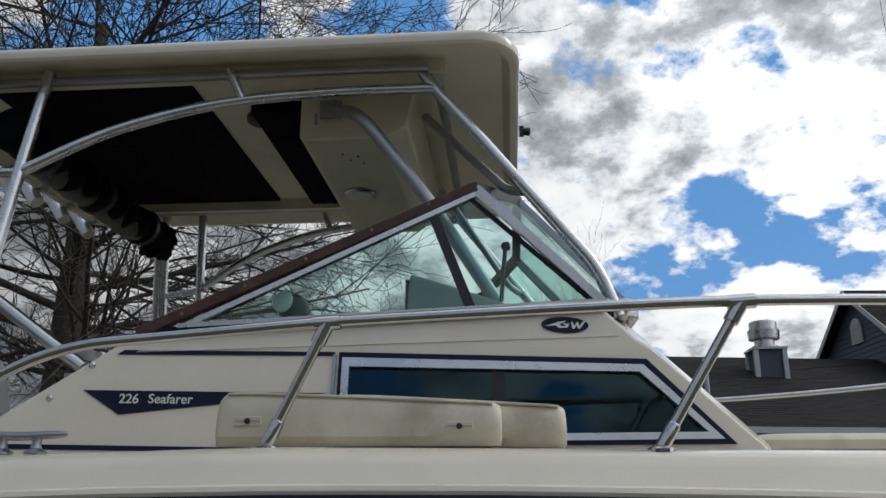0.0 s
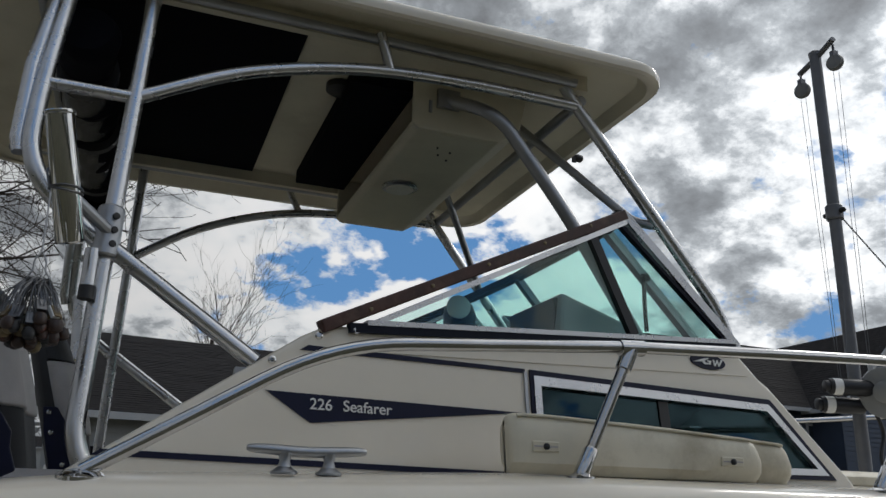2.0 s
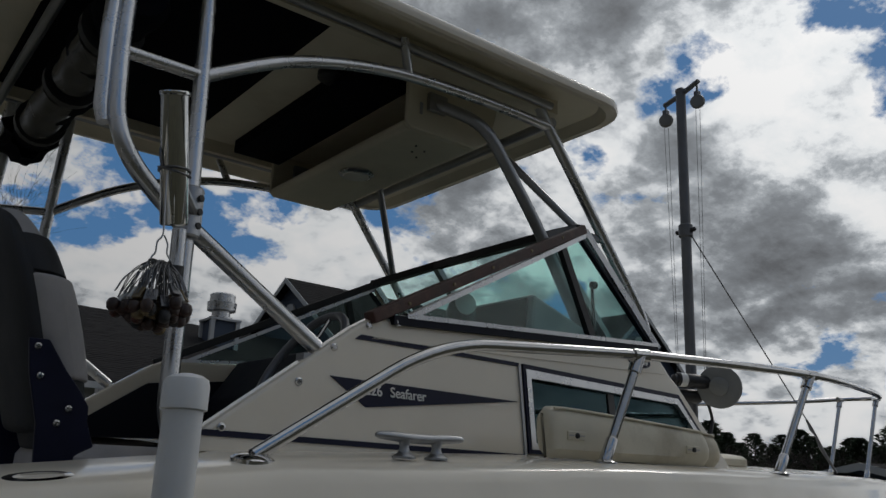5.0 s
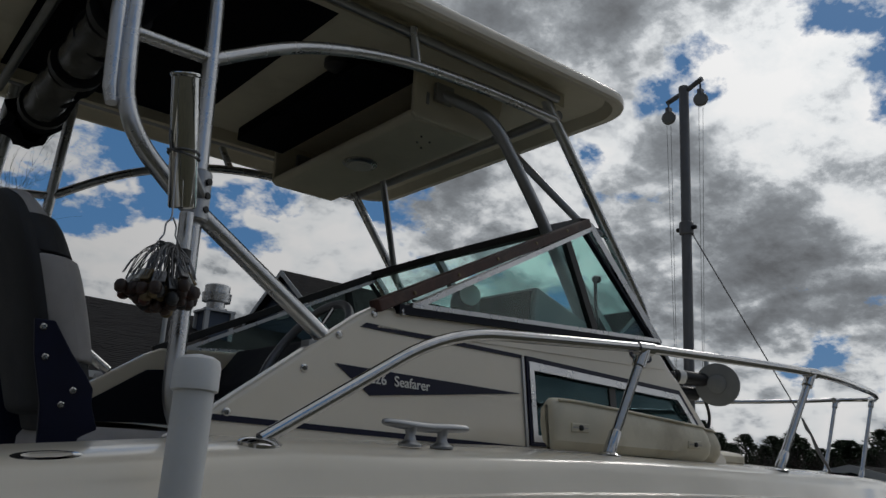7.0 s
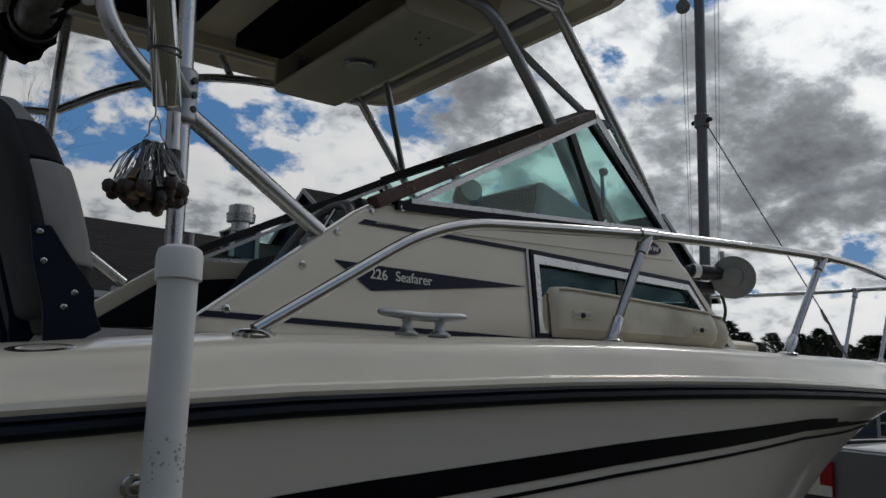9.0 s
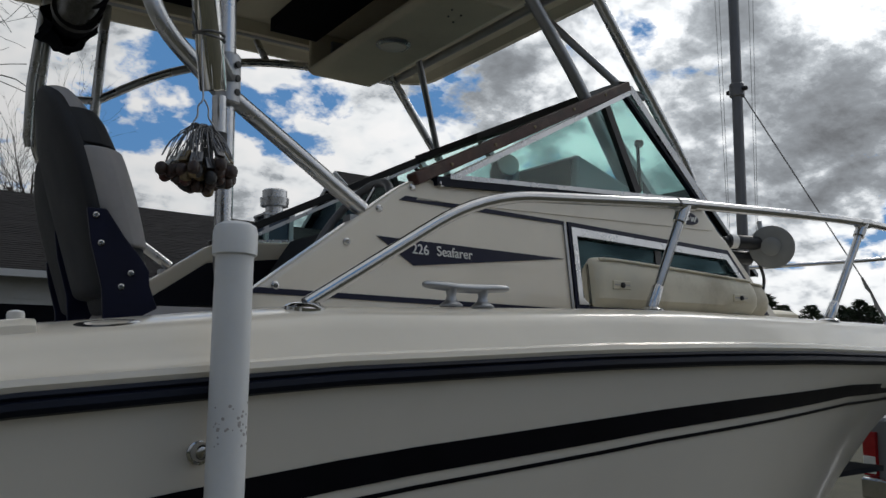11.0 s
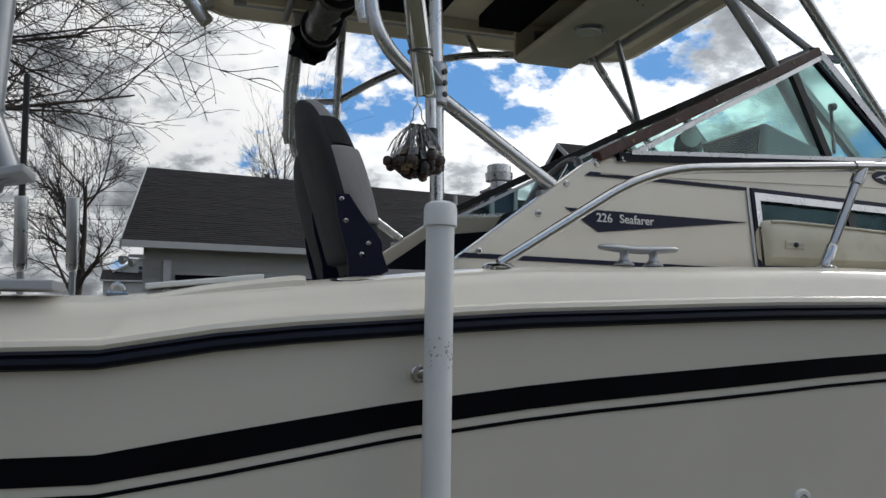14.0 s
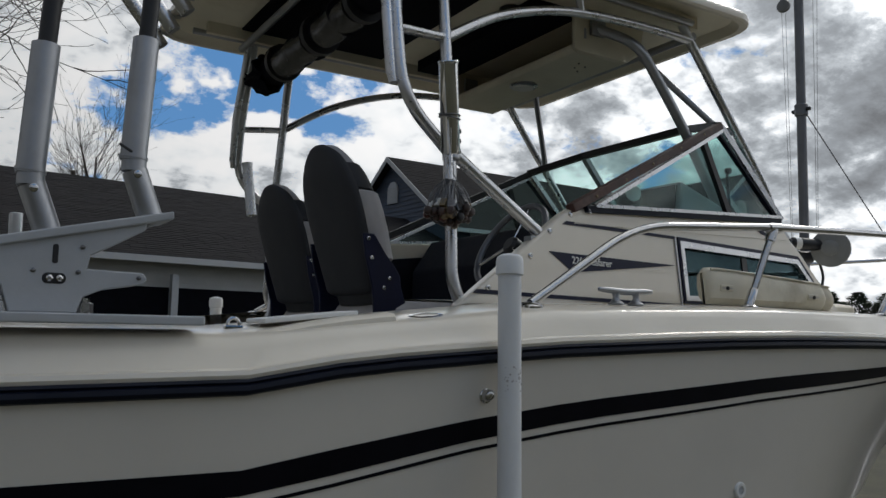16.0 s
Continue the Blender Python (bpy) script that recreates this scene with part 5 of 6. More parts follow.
part("stalk", tube_bm([(-0.02, 0, -0.05), (0, 0, 0.02)], 0.008, 8), ALU_DULL, hl)

# ---- aft bracket with two rod masts ----
db = fitting("gunwale_bracket", "grey painted metal bracket bolted on the aft gunwale", "bracket", (-2.472, 1.735, 1.672))
BRACKET_SHIFT = Matrix.Translation((2.5, -1.76, -1.67))


def seat_bracket(ob):
    ob.matrix_parent_inverse = BRACKET_SHIFT
    return ob


dp = lambda n_, b_, m_=None, l_="", sm=False, bv=0.003: seat_bracket(part(n_, b_, m_ or PAINT_GREY, db, l_, sm, bv))
dp("base_plate", box_bm((-3.05, 1.70, 1.674), (-2.249, 1.85, 1.692)), l_="grey base plate")
side = [(-3.0, 1.69), (-2.575, 1.69), (-2.58, 1.735), (-2.61, 1.76), (-2.70, 1.765), (-3.0, 1.77), (-3.0, 1.70)]
arm_l = [(-2.585, 1.692), (-2.475, 1.692), (-2.465, 1.722), (-2.43, 1.738), (-2.36, 1.75), (-2.352, 1.762), (-2.36, 1.772), (-2.46, 1.775), (-2.455, 1.80), (-2.41, 1.825), (-2.36, 1.855), (-2.355, 1.875), (-2.68, 1.80), (-2.75, 1.76), (-2.66, 1.757), (-2.60, 1.74)]
dp("side_plate", prism_bm([(x, 1.745, z) for x, z in arm_l], [(x, 1.755, z) for x, z in arm_l]), l_="cut-out side plate")
dp("side_plate", prism_bm([(x, 1.825, z) for x, z in arm_l], [(x, 1.835, z) for x, z in arm_l]), l_="cut-out side plate")
dp("top_arm", prism_bm([(-3.0, 1.735, 1.715), (-2.31, 1.735, 1.880), (-2.31, 1.735, 1.896), (-3.0, 1.735, 1.735)], [(-3.0, 1.85, 1.715), (-2.31, 1.85, 1.880), (-2.31, 1.85, 1.896), (-3.0, 1.85, 1.735)]), l_="sloping top bar")
dp("access_hole", prism_bm([(x - 2.515, 1.7435, z + 1.755) for x, z in rounded_rect(-0.02, -0.010, 0.02, 0.010, 0.009, 5)], [(x - 2.515, 1.746, z + 1.755) for x, z in rounded_rect(-0.02, -0.010, 0.02, 0.010, 0.009, 5)]), BLACK, "dark oval hole")
for dx in (-0.008, 0.009):
    dp("pin", lathe_bm([(0.006, 0), (0.006, 0.004), (0.003, 0.006)], (-2.515 + dx, 1.7435, 1.755), (0, -1, 0), 10), STEEL, "steel pin", True, 0)
dp("slot", prism_bm([(x - 2.515, 1.7435, z + 1.80) for x, z in rounded_rect(-0.005, -0.018, 0.005, 0.018, 0.0045, 5)], [(x - 2.515, 1.746, z + 1.80) for x, z in rounded_rect(-0.005, -0.018, 0.005, 0.018, 0.0045, 5)]), BLACK, "dark upright slot")
for x, z in ((-2.55, 1.768), (-2.475, 1.768), (-2.47, 1.815), (-2.368, 1.762)):
    dp("bolt", lathe_bm([(0.0045, 0), (0.0045, 0.003), (0.002, 0.004)], (x, 1.745, z), (0, -1, 0), 10), WIRE, "", True, 0)
for x in (-2.595, -2.455):
    dp("nut", lathe_bm([(0.016, 0), (0.016, 0.02), (0.009, 0.022), (0.009, 0.03)], (x, 1.79, 1.692), (0, 0, 1), 6), STEEL, "steel nut", False, 0)
for k, x in enumerate((-2.517, -2.337)):
    m_ = fitting("rod_socket", "brushed aluminium jointed rod socket with a black rod", "rod holder", (x, 1.765, 1.874 if k else 1.827), "rod sockets")
    z0 = 0.0
    part("lower_tube", tube_bm([(0.025, 0, z0), (-0.014, 0, z0 + 0.105)], 0.0245, 20), ALU_DULL, m_, "tilted lower tube")
    part("joint", lathe_bm([(0.024, -0.012), (0.024, 0.02)], (-0.016, 0, z0 + 0.115), (0, 0, 1), 20), ALU_DULL, m_)
    part("bolt", lathe_bm([(0.008, 0), (0.008, 0.004), (0.004, 0.006)], (-0.012, -0.024, z0 + 0.095), (0, -1, 0), 12), STEEL, m_)
    part("upper_tube", tube_bm([(-0.018, 0, z0 + 0.125), (-0.006, 0, z0 + 0.375)], 0.0255, 24), ALU_DULL, m_, "upright upper tube")
    part("ring", tube_bm([(-0.018, 0, z0 + 0.128), (-0.0175, 0, z0 + 0.134)], 0.0275, 24), ALU_DULL, m_)
    part("rod", tube_bm([(-0.006, 0, z0 + 0.35), (0.03, 0, z0 + 1.0)], 0.017, 14), BLACK, m_, "black rod butt")
part("lever", tube_bm([(-0.018, -0.02, 0.135), (-0.05, -0.03, 0.15)], 0.003, 6), BLACK, m_)
vt = fitting("upright_rod_tube", "pale aluminium rod tube standing on the gunwale", "rod holder", (-2.43, 3.72, 1.66), "stern tubes")
part("tube", lathe_bm([(0.012, 0.150), (0.021, 0.158), (0.0255, 0.175), (0.0255, 0.45), (0.0235, 0.452), (0.022, 0.40)], (0, 0, 0), (-0.03, 0, 1), 24), ALU, vt, "tube with a rounded foot")
part("neck", tube_bm([(0, 0, -0.01), (-0.004, 0, 0.17)], 0.013, 12), ALU_DULL, vt, "thin mounting post")
part("flange", lathe_bm([(0.035, -0.01), (0.035, 0.004), (0.016, 0.012)], (0, 0, 0), (0, 0, 1), 16), ALU_DULL, vt)
vt2 = copy_thing(vt, Matrix.Translation((-2.62, 3.72, 1.655)))
part("rod", tube_bm([(-0.012, 0, 0.40), (-0.016, 0, 0.95)], 0.013, 10), BLACK, vt2, "black rod butt")
ringb = fitting("pad_eye", "small steel eye on the gunwale", "deck eye", (-2.128, 1.80, 1.672))
part("bow", tube_bm([(0.013 * math.cos(a), 0, 0.006 + 0.016 * math.sin(a)) for a in np.linspace(0, math.pi, 14)], 0.004, 8), STEEL, ringb, "steel half ring")
part("base", box_bm((-0.02, -0.008, -0.008), (0.02, 0.008, 0.006)), STEEL, ringb, "", False, 0.002)
lid = fitting("gunwale_hatch", "thin white hatch lid lying on the gunwale", "hatch", (-1.97, 1.80, 1.700))
part("lid", prism_bm([(-0.108, -0.055, -0.017), (0.108, -0.055, 0.006), (0.108, -0.055, 0.017), (-0.108, -0.055, -0.006)], [(-0.108, 0.075, -0.017), (0.108, 0.075, 0.006), (0.108, 0.075, 0.017), (-0.108, 0.075, -0.006)]), WHITE, lid, "", False, 0.003)

# ---- trailer ----
tr = fitting("boat_trailer", "galvanised boat trailer with black tyres", "trailer", (0.0, YC, 0.0))
tp = lambda n_, b_, m_=None, l_="", sm=False: place(part(n_, b_, m_ or ALU_DULL, tr, l_, sm), tr)
for s in (-1, 1):
    tp("frame_rail", box_bm((-3.6, YC + s * 0.75 - 0.04, 0.42), (1.6, YC + s * 0.75 + 0.04, 0.52)), l_="galvanised rail")
    tp("bunk", box_bm((-3.4, YC + s * 0.5 - 0.05, 0.50), (0.8, YC + s * 0.5 + 0.05, 0.60)), CANVAS, "carpeted bunk")
    for x in (-2.0, -1.2):
        w = tp("wheel", lathe_bm([(0.16, -0.09), (0.32, -0.09), (0.345, -0.06), (0.345, 0.06), (0.32, 0.09), (0.16, 0.09)], (x, YC + s * 0.95, 0.345), (0, 1, 0), 32), RUBBER, "black trailer tyre", True)
tp("tongue", box_bm((1.6, YC - 0.05, 0.44), (4.6, YC + 0.05, 0.54)))
tp("guide_arm", box_bm((-1.63, 1.53, 0.40), (-1.57, 2.2, 0.46)))

# ---- guide posts ----
def guide_post(at, d):
    g = fitting("trailer_guide_post", "white plastic pipe guide post with a scuffed side and cap", "guide post", at, "trailer guide posts")
    part("pipe", tube_bm([(0, 0, 0.4), (0.0, 0.0, 1.2), (d[0] * 1.033, d[1] * 1.033, 1.82)], 0.0268, 28), PVC, g)
    part("cap", lathe_bm([(0.0275, 0.004), (0.0315, 0.006), (0.0315, 0.038), (0.029, 0.047), (0.021, 0.052), (0.008, 0.055)], (d[0], d[1], 1.800), (d[0] / 0.6, d[1] / 0.6, 1), 28), PVC, g, "rounded white pipe cap")
    rg = random.Random(7)
    for k in range(34):
        a = -1.57 + rg.uniform(-1.1, 1.3)
        z = 1.575 + rg.uniform(-0.034, 0.03) * (1.0 if k % 3 else 0.3)
        s_ = rg.uniform(0.001, 0.003)
        f_ = (z - 1.2) / 0.6
        part("scuff", lathe_bm([(s_, -0.001), (s_ * 0.8, 0.0004)], (d[0] * f_ + 0.0268 * math.cos(a), d[1] * f_ + 0.0268 * math.sin(a), z), (math.cos(a), math.sin(a), 0), 7), SEAT_GREY, g, "grey scuff mark")
    return g


guide_post((-1.568, 1.567, 0.0), (0.014, 0.028))
guide_post((-1.56, 3.93, -0.04), (-0.01, -0.01))

# ---- neighbours ----
SHINGLE_PIECE = bpy.data.meshes.new("shingle")
SHINGLE_PIECE.from_pydata([(0, 0, 0), (1, 0, 0), (0, 0, 1), (1, 0, 1), (0, 1, 0.1), (1, 1, 0.1), (0, 1, 0), (1, 1, 0)], [], [(0, 1, 3, 2), (2, 3, 5, 4), (0, 2, 4, 6), (1, 7, 5, 3)])
SHINGLE_PIECE.materials.append(SHINGLE_TAB)


def gable_house(name, label, at, rot, length, depth, wall_h, rise, over, roof_mat, wall_mat, windows=(), vent=False, category="house", hip=0.0, tabs=False):
    h = thing(name, label, category, at)
    h.rotation_euler = (0, 0, radians(rot))
    foot = [(0, 0), (length, 0), (length, depth), (2 * hip, depth)]
    part("wall", prism_bm([(x, y, 0) for x, y in foot], [(x, y, wall_h) for x, y in foot]), wall_mat, h, smooth=False)
    k = rise / (depth / 2)
    for sgn in (0, 1):
        ya, yb = (-over, depth / 2) if sgn == 0 else (depth + over, depth / 2)
        za, zb = wall_h - over * k, wall_h + rise
        x0 = -over + (2 * hip if sgn else 0.0)
        loop = [(x0, ya, za), (length + over, ya, za), (length + over, yb, zb), (-over + hip, yb, zb)]
        rf = part("roof", prism_bm(loop, [(x, y, z + 0.12) for x, y, z in loop]), roof_mat, h, "dark shingle roof slope", False)
        # shingle courses: tabs of uneven width and lift on the slope that faces the yard
        n = int(math.hypot(yb - ya, zb - za) / 0.15)
        run = math.hypot(yb - ya, zb - za) / n
        rgs = random.Random(17 + sgn)
        up_v = Vector((0, yb - ya, zb - za)).normalized()
        out_v = Vector((1, 0, 0)).cross(up_v) * (1 if sgn == 0 else -1)
        verts, faces, singles = [], [], 0
        for i in range(n):
            u0 = i / n
            xa = x0 + (hip - over - x0) * u0
            x, xe = xa + rgs.uniform(-0.2, 0.0), length + over
            while x < xe - 0.02:
                w = min(rgs.uniform(0.27, 0.36), xe - x) if tabs and sgn == 0 else xe - x
                xs, w = max(x, xa), w - max(0.0, xa - x)
                x = xs + w
                lift = 0.004 + rgs.uniform(0, 0.007)
                base = Vector((xs, ya + (yb - ya) * u0, za + (zb - za) * u0 + 0.122))
                if tabs and sgn == 0 and w > 0.26 and i < 16 and 3.0 < xs < 9.5 and singles < 300:
                    ob = new("shingle", SHINGLE_PIECE)
                    ob.parent = rf
                    ob.matrix_local = Matrix.Translation(base) @ Matrix((Vector((w - 0.008, 0, 0)), up_v * run * 1.06, out_v * lift)).transposed().to_4x4()
                    singles += 1
                    continue
                k0 = len(verts)
                ex = Vector((w - 0.008, 0, 0))
                verts += [base, base + ex, base + out_v * lift, base + ex + out_v * lift, base + up_v * run * 1.06 + out_v * 0.002, base + ex + up_v * run * 1.06 + out_v * 0.002]
                faces += [(k0, k0 + 1, k0 + 3, k0 + 2), (k0 + 2, k0 + 3, k0 + 5, k0 + 4)]
        me = bpy.data.meshes.new("shingle_layer")
        me.from_pydata([tuple(v) for v in verts], [], faces)
        me.materials.append(SHINGLE_TAB if tabs and sgn == 0 else roof_mat)
        lay = new("shingle_layer", me)
        lay.parent = rf
        tagged(lay, kind="stuff")
        part("gutter", box_bm((x0, ya - 0.09 if sgn == 0 else ya, za - 0.02), (length + over, ya if sgn == 0 else ya + 0.09, za + 0.11)), TRIM, h, "white gutter", False)
        for x in (-over, length + over):
            xr = x + (hip if x < 0 else 0.0)
            xe = x0 if x < 0 else x
            q = [(xe, ya, za - 0.06), (xr, yb, zb - 0.06), (xr, yb, zb + 0.13), (xe, ya, za + 0.13)]
            part("rake_board", prism_bm(q, [(p[0] + (0.03 if x > 0 else -0.03), p[1], p[2]) for p in q]), TRIM, h, "white rake board", False)
    for x in (0, length):
        tri3 = [(x, 0, wall_h), (x + (2 * hip if x == 0 else 0.0), depth, wall_h), (x + (hip if x == 0 else 0.0), depth / 2, wall_h + rise)]
        part("gable_wall", prism_bm(tri3, [(p[0] + (-0.02 if x == 0 else 0.02), p[1], p[2]) for p in tri3]), wall_mat, h, smooth=False)
    # clapboards on the front and the near gable
    bm = bmesh.new()
    for i in range(int(wall_h / 0.16)):
        z = i * 0.16
        prism_bm([(0, -0.004, z), (0, -0.026, z), (0, -0.004, z + 0.16)], [(length, -0.004, z), (length, -0.026, z), (length, -0.004, z + 0.16)], bm)
    for i in range(int((wall_h + rise) / 0.16) - 1 if hip == 0 else 0):
        z = i * 0.16
        y0 = 0 if z < wall_h else (z - wall_h) / k
        prism_bm([(-0.024, y0, z), (-0.046, y0, z), (-0.024, y0, z + 0.16)], [(-0.024, depth - y0, z), (-0.046, depth - y0, z), (-0.024, depth - y0, z + 0.16)], bm)
    tagged(part("clapboard_layer", bm, wall_mat, h, smooth=False), kind="stuff")
    for side_, c, z, w, hh in windows:
        wn_ = part("window", box_bm((c - w / 2, -0.05, z), (c + w / 2, -0.03, z + hh)) if side_ == "front" else box_bm((-0.07, c - w / 2, z), (-0.05, c + w / 2, z + hh)), HOUSE_GLASS, h, "dark glazed window", False)
        for a0, a1, b0, b1 in ((-w / 2 - 0.08, w / 2 + 0.08, -0.08, 0), (-w / 2 - 0.08, w / 2 + 0.08, hh, hh + 0.08), (-w / 2 - 0.08, -w / 2, 0, hh), (w / 2, w / 2 + 0.08, 0, hh), (-w / 2, w / 2, hh / 2 - 0.025, hh / 2 + 0.025), (-0.015, 0.015, 0, hh)):
            bmw = box_bm((c + a0, -0.075, z + b0), (c + a1, -0.032, z + b1)) if side_ == "front" else box_bm((-0.095, c + a0, z + b0), (-0.052, c + a1, z + b1))
            part("frame_bar", bmw, TRIM, wn_, "", False)
    if vent:
        lp = [(-0.35, 0), (0.35, 0), (0.35, 0.45)] + [(0.35 * math.cos(a), 0.45 + 0.35 * math.sin(a)) for a in np.linspace(0.3, math.pi - 0.3, 7)] + [(-0.35, 0.45)]
        zc = wall_h + rise * 0.42
        vv = part("vent", prism_bm([(-0.05, depth / 2 + y, zc + z) for y, z in lp], [(-0.10, depth / 2 + y, zc + z) for y, z in lp]), TRIM, h, "white arched louvre vent", False)
        for i in range(6):
            part("slat", box_bm((-0.125, depth / 2 - 0.29, zc + 0.06 + i * 0.1), (-0.10, depth / 2 + 0.29, zc + 0.11 + i * 0.1)), TRIM, vv, "", False)
    return h


barn = gable_house("long_house", "long low pale house with a dark shingle roof", (-2.73, 16.75, 0), 9.0, 15.5, 12.0, 3.13, 2.35, 0.45, SHINGLE, SIDING_W, hip=1.15, tabs=True)
house = gable_house("gabled_house", "blue-grey clapboard house with a dark gable roof", (11.1, 22.0, 0), 3.0, 14, 7.6, 5.1, 2.7, 0.35, SHINGLE, SIDING,
                    windows=(("front", 1.2, 3.6, 1.0, 1.2), ("front", 3.6, 3.2, 1.0, 1.2), ("front", 7.0, 3.2, 1.0, 1.2), ("front", 10.0, 3.2, 1.0, 1.2)), vent=True)
house3 = gable_house("cross_house", "blue-grey house end with a gable facing the yard", (27.3, 21.2, 0), 90.0, 9, 6.5, 5.1, 2.9, 0.35, SHINGLE, SIDING, windows=(("gable", 1.6, 3.3, 1.1, 1.4), ("gable", 4.6, 1.0, 1.2, 1.5)), vent=True)
shed = gable_house("far_shed", "low dark grey shed with a white framed window", (20.0, 8.2, 0), 0.0, 6, 5.2, 1.55, 0.6, 0.2, SHINGLE, SIDING, windows=(("gable", 2.35, 0.3, 0.6, 0.65), ("gable", 4.2, 0.3, 0.6, 0.65)), category="shed")
cottage = gable_house("far_cottage", "small grey cottage far behind the lawn", (-3.27, 80.0, 0), 90.0, 9, 4.4, 5.85, 1.25, 0.3, SHINGLE, SIDING_W, windows=(("gable", 2.2, 5.5, 0.7, 0.8),))
cottage2 = gable_house("far_garage", "low grey garage far behind the lawn", (-8.6, 78.0, 0), 2.0, 4.0, 5.0, 4.9, 0.9, 0.3, SHINGLE, SIDING_W, category="garage")
fl = fitting("flood_light", "pair of small flood lamps under the low house's eave", "lamp", (-2.93, 16.45, 2.78))
part("mount", box_bm((-0.05, -0.03, -0.03), (0.25, 0.03, 0.03)), PAINT_GREY, fl, "", False, 0.008)
for dx, dz in ((-0.05, -0.04), (0.12, -0.09)):
    part("lamp_head", lathe_bm([(0.03, 0.0), (0.05, 0.04), (0.085, 0.13), (0.085, 0.16), (0.02, 0.162)], (dx, 0, dz), (-0.7, -0.5, -0.3), 16), PAINT_GREY, fl, "grey lamp head")

# carport along the low house: posts, and a black sheet for its shaded opening
cp = thing("carport", "dark open carport under the low house's eave", "carport", (-2.73, 16.75, 0))
cp.rotation_euler = (0, 0, radians(9.0))
part("recess", box_bm((0.6, -0.06, 0.0), (14.5, -0.04, 2.46)), CANVAS, cp, "flat black sheet standing for the shaded opening", False)
for x in (0.4, 4.0, 7.6, 11.2, 14.6):
    part("post", box_bm((x - 0.07, -0.35, 0), (x + 0.07, -0.2, 2.72)), PAINT_GREY, cp, "grey post", False)

ch = thing("roof_chimney", "galvanised metal flue cap on a boxed chimney", "chimney", (6.95, 22.4, 0.03))
part("chase", box_bm((-0.36, -0.36, 4.0), (0.36, 0.36, 5.42)), SIDING, ch, "blue-grey boxed chase", False)
for sx in (-1, 1):
    for sy in (-1, 1):
        part("corner_board", box_bm((sx * 0.37 - 0.06, sy * 0.37 - 0.06, 4.0), (sx * 0.37 + 0.06, sy * 0.37 + 0.06, 5.42)), TRIM, ch, "white corner board", False)
part("crown", box_bm((-0.45, -0.45, 5.42), (0.45, 0.45, 5.48)), ALU_DULL, ch, "", False)
part("flue", lathe_bm([(0.33, 5.46), (0.33, 5.56), (0.26, 5.58), (0.26, 5.72), (0.40, 5.74), (0.42, 5.98), (0.36, 6.0), (0.36, 6.2), (0.30, 6.24)], (0, 0, 0), (0, 0, 1), 24), ALU, ch, "galvanised flue cap")
vp = thing("roof_pipe", "thin white vent pipe on the roof", "vent pipe", (4.75, 20.0, 4.0))
part("pipe", tube_bm([(0, 0, 0), (0, 0, 0.88)], 0.06, 10), TRIM, vp)


